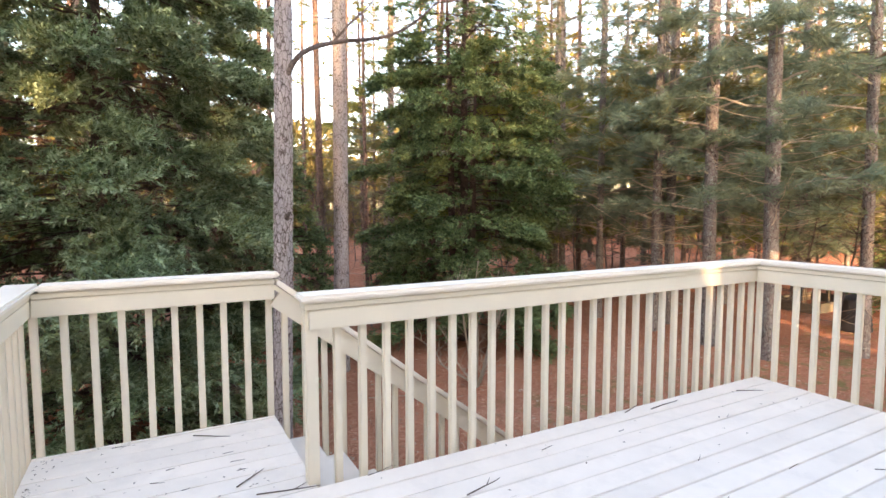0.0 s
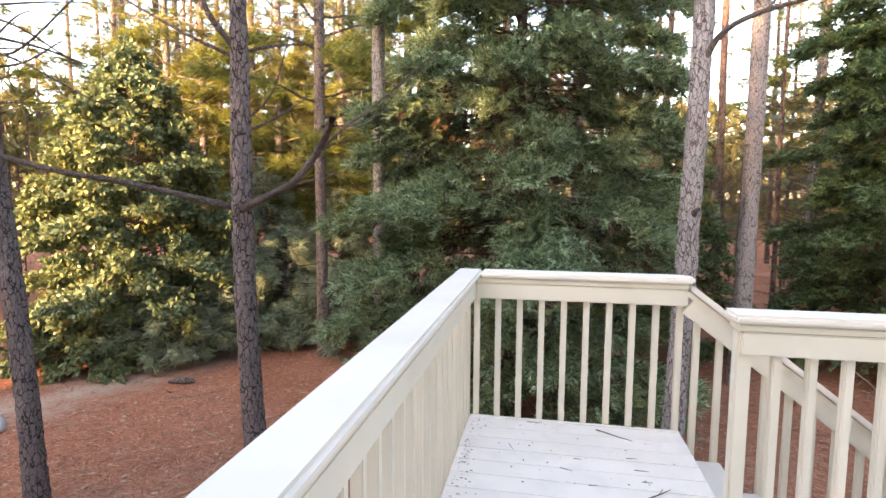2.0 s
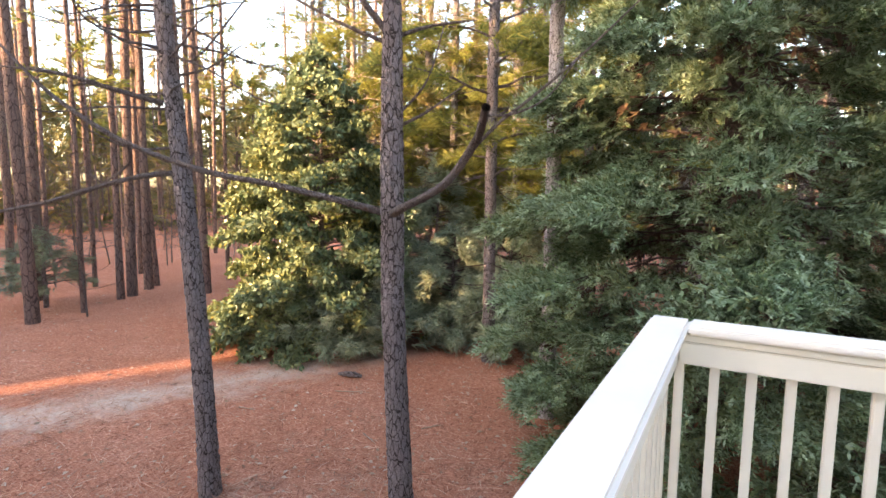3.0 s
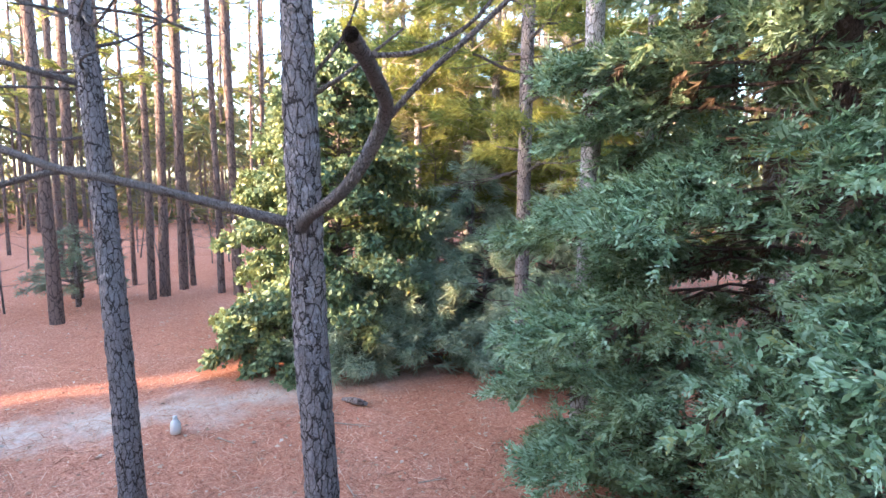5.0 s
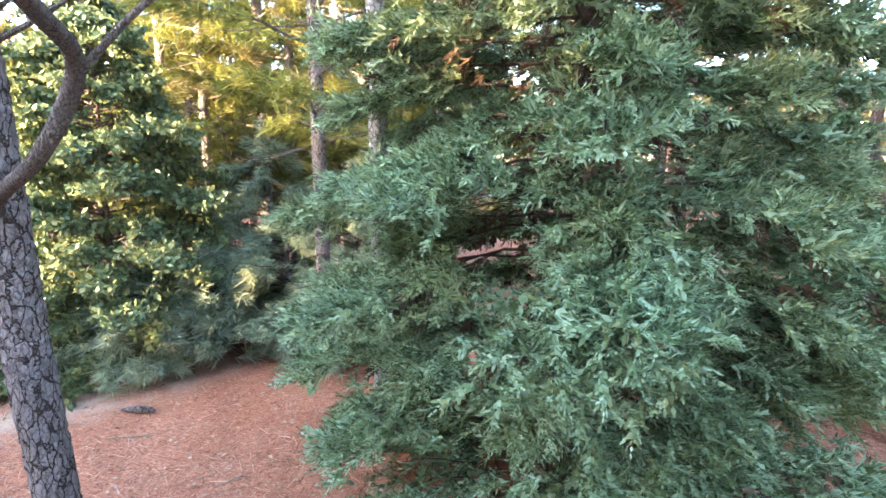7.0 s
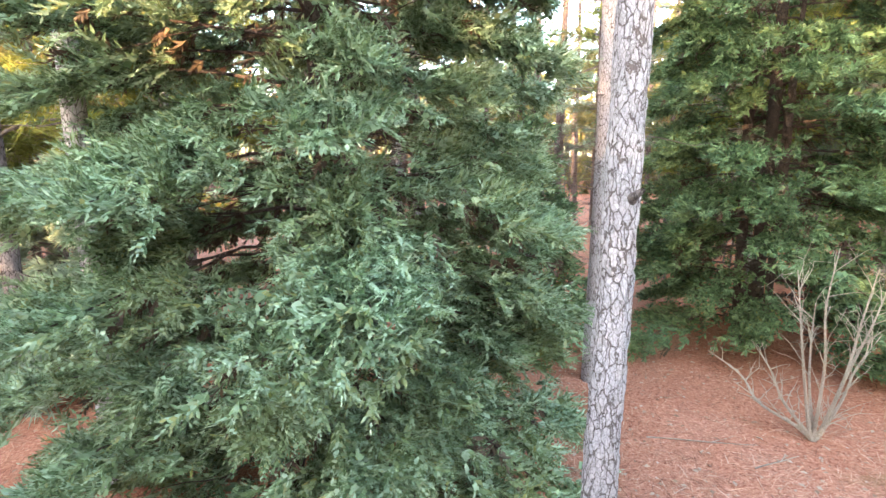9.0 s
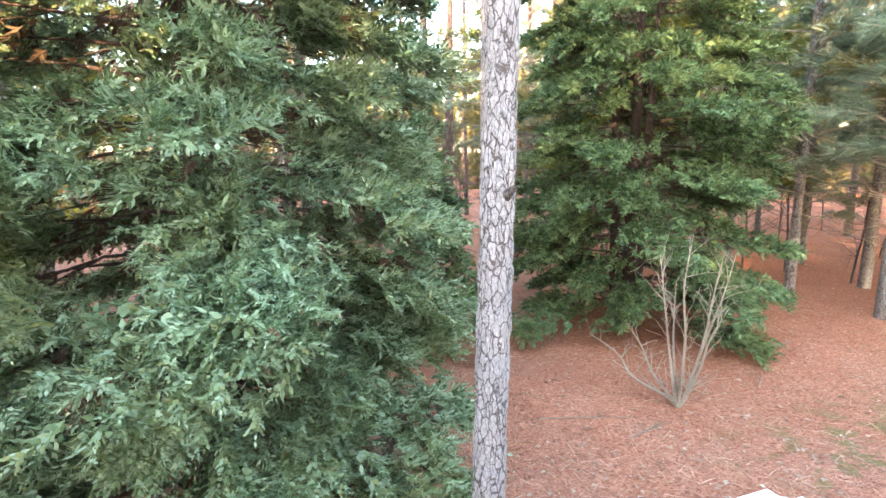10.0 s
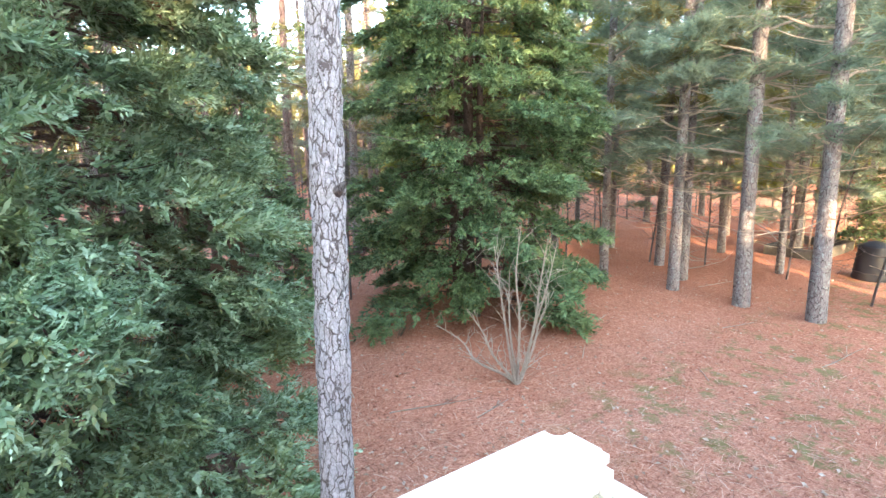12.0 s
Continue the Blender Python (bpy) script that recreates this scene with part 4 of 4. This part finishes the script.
FAR_LEAF = [tuft_template(RNG, 12, 0.10) for _ in range(3)]
fc = part("far_foliage", np_mesh("far_foliage", *scatter(FAR_LEAF, cw, ca, cs, rng_w, 1.0), M_PINE_FAR))
tagged(fc, "distant green and golden pine crowns", "foliage", kind="stuff")

# ---------- litter on the ground ----------
rng_l = np.random.default_rng(3)
M_STRAW = leafy("fallen_pine_straw", (0.16, 0.065, 0.04), (0.40, 0.175, 0.105), (0.58, 0.31, 0.20), (0.66, 0.46, 0.34), 0.05, 0.9)
M_LEAF = leafy("fallen_dry_leaves", (0.22, 0.12, 0.07), (0.36, 0.24, 0.16), (0.50, 0.38, 0.28), (0.55, 0.45, 0.36), 0.1, 0.8)
NEEDLE = [(np.array(((0, -0.016, 0), (0, 0.016, 0.0), (0.5, 0.018 + c, 0.05), (0.5, -0.014 + c, 0.05), (1, c * 2.2, 0.0))), np.array(((0, 1, 2), (0, 2, 3), (3, 2, 4)))) for c in (-0.06, 0.0, 0.07)]
LEAF = [(np.array(((0, 0, 0), (0.5, 0.3, 0.18), (1, 0, 0.05), (0.5, -0.3, 0.12))), np.array(((0, 1, 2), (0, 2, 3))))]


def litter(name, templates, n, size, mat, label, near, far_):
    w, a, s = [], [], []
    while len(w) < n:
        ang, q = rng_l.uniform(-0.6, math.pi + 0.5), near + (far_ - near) * rng_l.uniform(0, 1) ** 1.1
        x, y = q * math.cos(ang), q * math.sin(ang) - 0.5
        if -0.1 < x < 5 and y < 0.05:
            continue
        w.append((x, y, ground_height(x, y) + 0.012))
        b = rng_l.uniform(0, 6.283)
        a.append((math.cos(b), math.sin(b), rng_l.normal(0, 0.08)))
        s.append(size * rng_l.uniform(0.6, 1.4))
    tagged(part(name, np_mesh(name, *scatter(templates, w, a, s, rng_l, 0.25), mat)), label, "litter", kind="stuff")


litter("pine_straw", NEEDLE, 95000, 0.20, M_STRAW, "scattered reddish fallen pine needles on the ground", 1.5, 16)
litter("dry_leaves", LEAF, 9000, 0.07, M_LEAF, "scattered pale dry leaves on the ground", 1.5, 20)

# ---------- small things ----------
M_DARK_TWIG = plain("dark_dead_twig", (0.19, 0.15, 0.125), 0.9, 0.1, 0.4, 40)
M_BLACK = plain("black_plastic", (0.02, 0.02, 0.024), 0.5, 0.4, 0.3)
M_WHITE = plain("white_plastic", (0.55, 0.55, 0.54), 0.4, 0.5, 0.1)
M_TIMBER = plain("weathered_timber", (0.17, 0.15, 0.12), 0.9, 0.1, 0.4, 18)
M_HOSE = plain("tan_rubber_hose", (0.55, 0.44, 0.34), 0.6, 0.3, 0.15)
rng_t = np.random.default_rng(14)


def twig(x, y, z, angle, length, r, curve=0.1, fork=False, name="twig", mat=None, label="thin dark fallen twig lying on the deck"):
    """A fallen twig lying flat."""
    line = bend((-length / 2, 0, r), (length / 2, curve * length, r), rng_t, 0, 0.06, 8)
    line[:, 2] = r * 0.9
    pieces = [tube(line, [r, r * 0.8, r * 0.4], 5)]
    if fork:
        e = line[4] + np.array((length * 0.28, length * 0.16, 0))
        pieces.append(tube(bend(line[4], e, rng_t, 0, 0.05, 5), [r * 0.7, r * 0.3], 4))
    ob = part(name, np_mesh(name, *join(pieces), mat or M_DARK_TWIG, True))
    ob.matrix_world = pose(x, y, z, 0, 0, angle)
    return tagged(ob, label, "twig", "fallen twigs")


for x, y, a, s, f in ((0.88, -0.17, -38, 0.22, False), (0.42, -0.06, 8, 0.09, False), (1.02, -0.80, 35, 0.20, True), (1.16, -0.985, -4, 0.30, True), (0.60, -0.62, -12, 0.07, False),
                      (0.30, -0.42, -60, 0.07, False), (0.95, -0.44, 5, 0.06, False), (0.98, -0.56, 6, 0.07, False), (0.99, -0.68, -4, 0.05, False), (0.66, -0.50, 0, 0.04, False),
                      (0.55, -0.99, -10, 0.16, True), (0.50, -1.09, 0, 0.14, False), (0.72, -0.76, 2, 0.04, False), (1.62, -1.04, 12, 0.16, False), (2.0, -1.42, 20, 0.24, True),
                      (1.90, -1.62, 14, 0.18, False), (2.55, -1.25, 10, 0.10, False), (3.1, -1.28, 16, 0.05, False), (3.45, -1.07, 12, 0.22, False), (3.7, -1.12, 4, 0.30, False),
                      (4.5, -1.22, -20, 0.20, True), (4.62, -1.5, 10, 0.06, False), (3.9, -1.45, 25, 0.06, False), (3.2, -1.75, 20, 0.08, False), (2.9, -2.1, 10, 0.16, False),
                      (3.95, -2.3, -28, 0.14, False), (3.55, -2.05, 0, 0.10, False), (1.45, -1.5, 15, 0.14, False), (2.3, -1.85, 25, 0.10, False)):
    twig(x, y, 0.0015, a, s, 0.0022 if s < 0.2 else 0.0038, rng_t.uniform(-0.15, 0.15), f)

# flaking paint and wet leaf scraps along the landing's edge
M_SCRAP = leafy("wet_leaf_scraps", (0.12, 0.09, 0.07), (0.25, 0.2, 0.16), (0.40, 0.34, 0.29), (0.5, 0.45, 0.4), 0.05, 0.8)
w, a, s = [], [], []
for i in range(300):
    edge = rng_t.uniform() < 0.55
    if edge:
        w.append((0.03 + abs(rng_t.normal(0, 0.05)), rng_t.uniform(-1.6, -0.05), 0.004))
    else:
        w.append((rng_t.uniform(0.1, 4.7), -1.0 - abs(rng_t.normal(0, 1.0)) if rng_t.uniform() < 0.7 else rng_t.uniform(-1, 0), 0.004))
        if w[-1][1] > -1 and w[-1][0] > 1.2:
            w[-1] = (w[-1][0] * 0.25, w[-1][1], 0.004)
    b = rng_t.uniform(0, 6.28)
    a.append((math.cos(b), math.sin(b), 0))
    s.append(rng_t.uniform(0.006, 0.022))
tagged(part("leaf_scraps", np_mesh("leaf_scraps", *scatter(LEAF, w, a, s, rng_t, 0.05), M_SCRAP)), "tiny dark leaf scraps scattered on the white deck", "litter", kind="stuff")

# dead wood on the yard
log = thing("fallen_log", (-6.15, 5.22, ground_height(-6.15, 5.22)), "short grey weathered log lying on pine straw", "log")
lv, lf = tube(through_points([(-0.24, -0.04, 0.05), (-0.08, -0.02, 0.07), (0.12, 0.02, 0.075), (0.24, 0.06, 0.06)], 6), [0.03, 0.055, 0.06, 0.03], 12, 0.18, 2.0)
part("stem", np_mesh("stem", lv, lf, M_BARK, True), None, log)
part("stub", np_mesh("stub", *tube(through_points([(0.1, 0.0, 0.1), (0.14, -0.05, 0.15), (0.2, -0.06, 0.17)], 4), [0.03, 0.022, 0.012], 8, 0.1, 1.0), M_BARK, True), None, log)
for x, y, a, s in ((-5.6, 4.6, 20, 0.6), (-4.3, 3.4, -30, 0.4), (-3.7, 4.2, 50, 0.35), (-6.6, 3.2, 10, 0.35), (4.6, 5.2, -18, 1.3), (5.2, 4.6, 8, 0.7), (7.9, 5.2, 30, 0.6), (11.0, 2.2, -12, 1.5),
                   (11.3, 4.1, -20, 0.9), (9.7, 6.2, 15, 0.6), (8.6, 3.4, 40, 0.5), (14.0, 6.0, -10, 1.2), (3.9, 6.4, 70, 0.7)):
    twig(x, y, ground_height(x, y) + 0.012, a, s, 0.009, rng_t.uniform(-0.1, 0.1), True, "fallen_branch", M_PALE_TWIG, "pale dead branch lying on the pine straw")

jug = thing("plastic_jug", (-7.42, 2.89, ground_height(-7.42, 2.89)), "small white plastic jug lying on the sandy ground", "jug")
jug.scale = (1.5, 1.5, 1.5)
part("body", np_mesh("body", *tube(np.array([(0, 0, z) for z in (0.0, 0.01, 0.05, 0.1, 0.13, 0.15)]), [0.02, 0.045, 0.05, 0.048, 0.04, 0.02], 14), M_WHITE, True), None, jug)
part("neck", np_mesh("neck", *tube(np.array([(0, 0, z) for z in (0.148, 0.16, 0.17, 0.185, 0.19)]), [0.024, 0.02, 0.02, 0.02, 0.004], 10), M_WHITE, True), None, jug)

# raised bed, hose and black drum under the pines
gz = ground_height(20.2, 6.1)
bed = thing("raised_bed", (20.2, 6.1, gz), "low raised garden bed of weathered timber", "garden bed")
bed.scale = (1.5, 1.5, 1.3)
for p0, p1 in (((-0.9, -0.5, 0.1), (0.9, -0.5, 0.1)), ((-0.9, 0.5, 0.1), (0.9, 0.5, 0.1)), ((-0.92, -0.53, 0.1), (-0.92, 0.53, 0.1)), ((0.92, -0.53, 0.1), (0.92, 0.53, 0.1))):
    part("timber", beam_bm(p0, p1, 0.06, 0.24, 0.008), M_TIMBER, bed)
for q in ((-0.4, 0.0), (0.1, 0.2), (0.45, -0.1)):
    part("stake", np_mesh("stake", *tube(np.array([(q[0], q[1], z) for z in (-0.1, 0.4, 0.95)]), [0.015, 0.012], 6), M_TIMBER, True), None, bed)
gz = ground_height(17.6, 3.75)
drum = thing("black_drum", (17.6, 3.75, gz), "black ribbed plastic drum standing on pine straw", "drum")
drum.scale = (1.4, 1.4, 1.35)
rib = [(0, 0, z) for z in np.linspace(0, 0.62, 13)]
part("body", np_mesh("body", *tube(np.array(rib), [0.30, 0.31, 0.29, 0.30, 0.28, 0.29, 0.27, 0.28, 0.26, 0.27, 0.25, 0.26, 0.25], 24), M_BLACK, True), None, drum)
part("lid", np_mesh("lid", *tube(np.array([(0, 0, z) for z in (0.62, 0.64, 0.68, 0.73, 0.75)]), [0.265, 0.27, 0.2, 0.1, 0.01], 20), M_BLACK, True), None, drum)
gz = ground_height(22.6, 5.9)
hose = part("garden_hose", np_mesh("garden_hose", *tube(through_points([(-0.9, 0.25, 0.75), (-0.4, 0.1, 0.8), (0.0, 0.0, 0.78), (0.15, 0.0, 0.5), (0.2, -0.05, 0.2), (0.4, -0.1, 0.03), (0.8, -0.1, 0.025), (1.4, -0.3, 0.025)], 8), [0.022, 0.022], 8), M_HOSE, True))
hose.location = (22.6, 5.9, gz)
hose.scale = (1.3, 1.3, 1.3)
tagged(hose, "tan garden hose hanging down and trailing on the ground", "hose")
post = part("hose_post", box_bm(-0.95, 0.2, -0.1, -0.87, 0.28, 0.85, 0.006), M_TIMBER)
post.location = (22.6, 5.9, gz)
post.scale = (1.3, 1.3, 1.3)
tagged(post, "weathered timber post that holds a hose", "post")
conifer(22.2, 4.3, 4.0, lambda h: 1.9 * (1 - h ** 1.6), 60, 22, 0.30, M_CYPRESS_DARK, SPRAYS_MID, 0.06, "low dark evergreen under the pines", 91, 0.2, 0.3, 0.3)
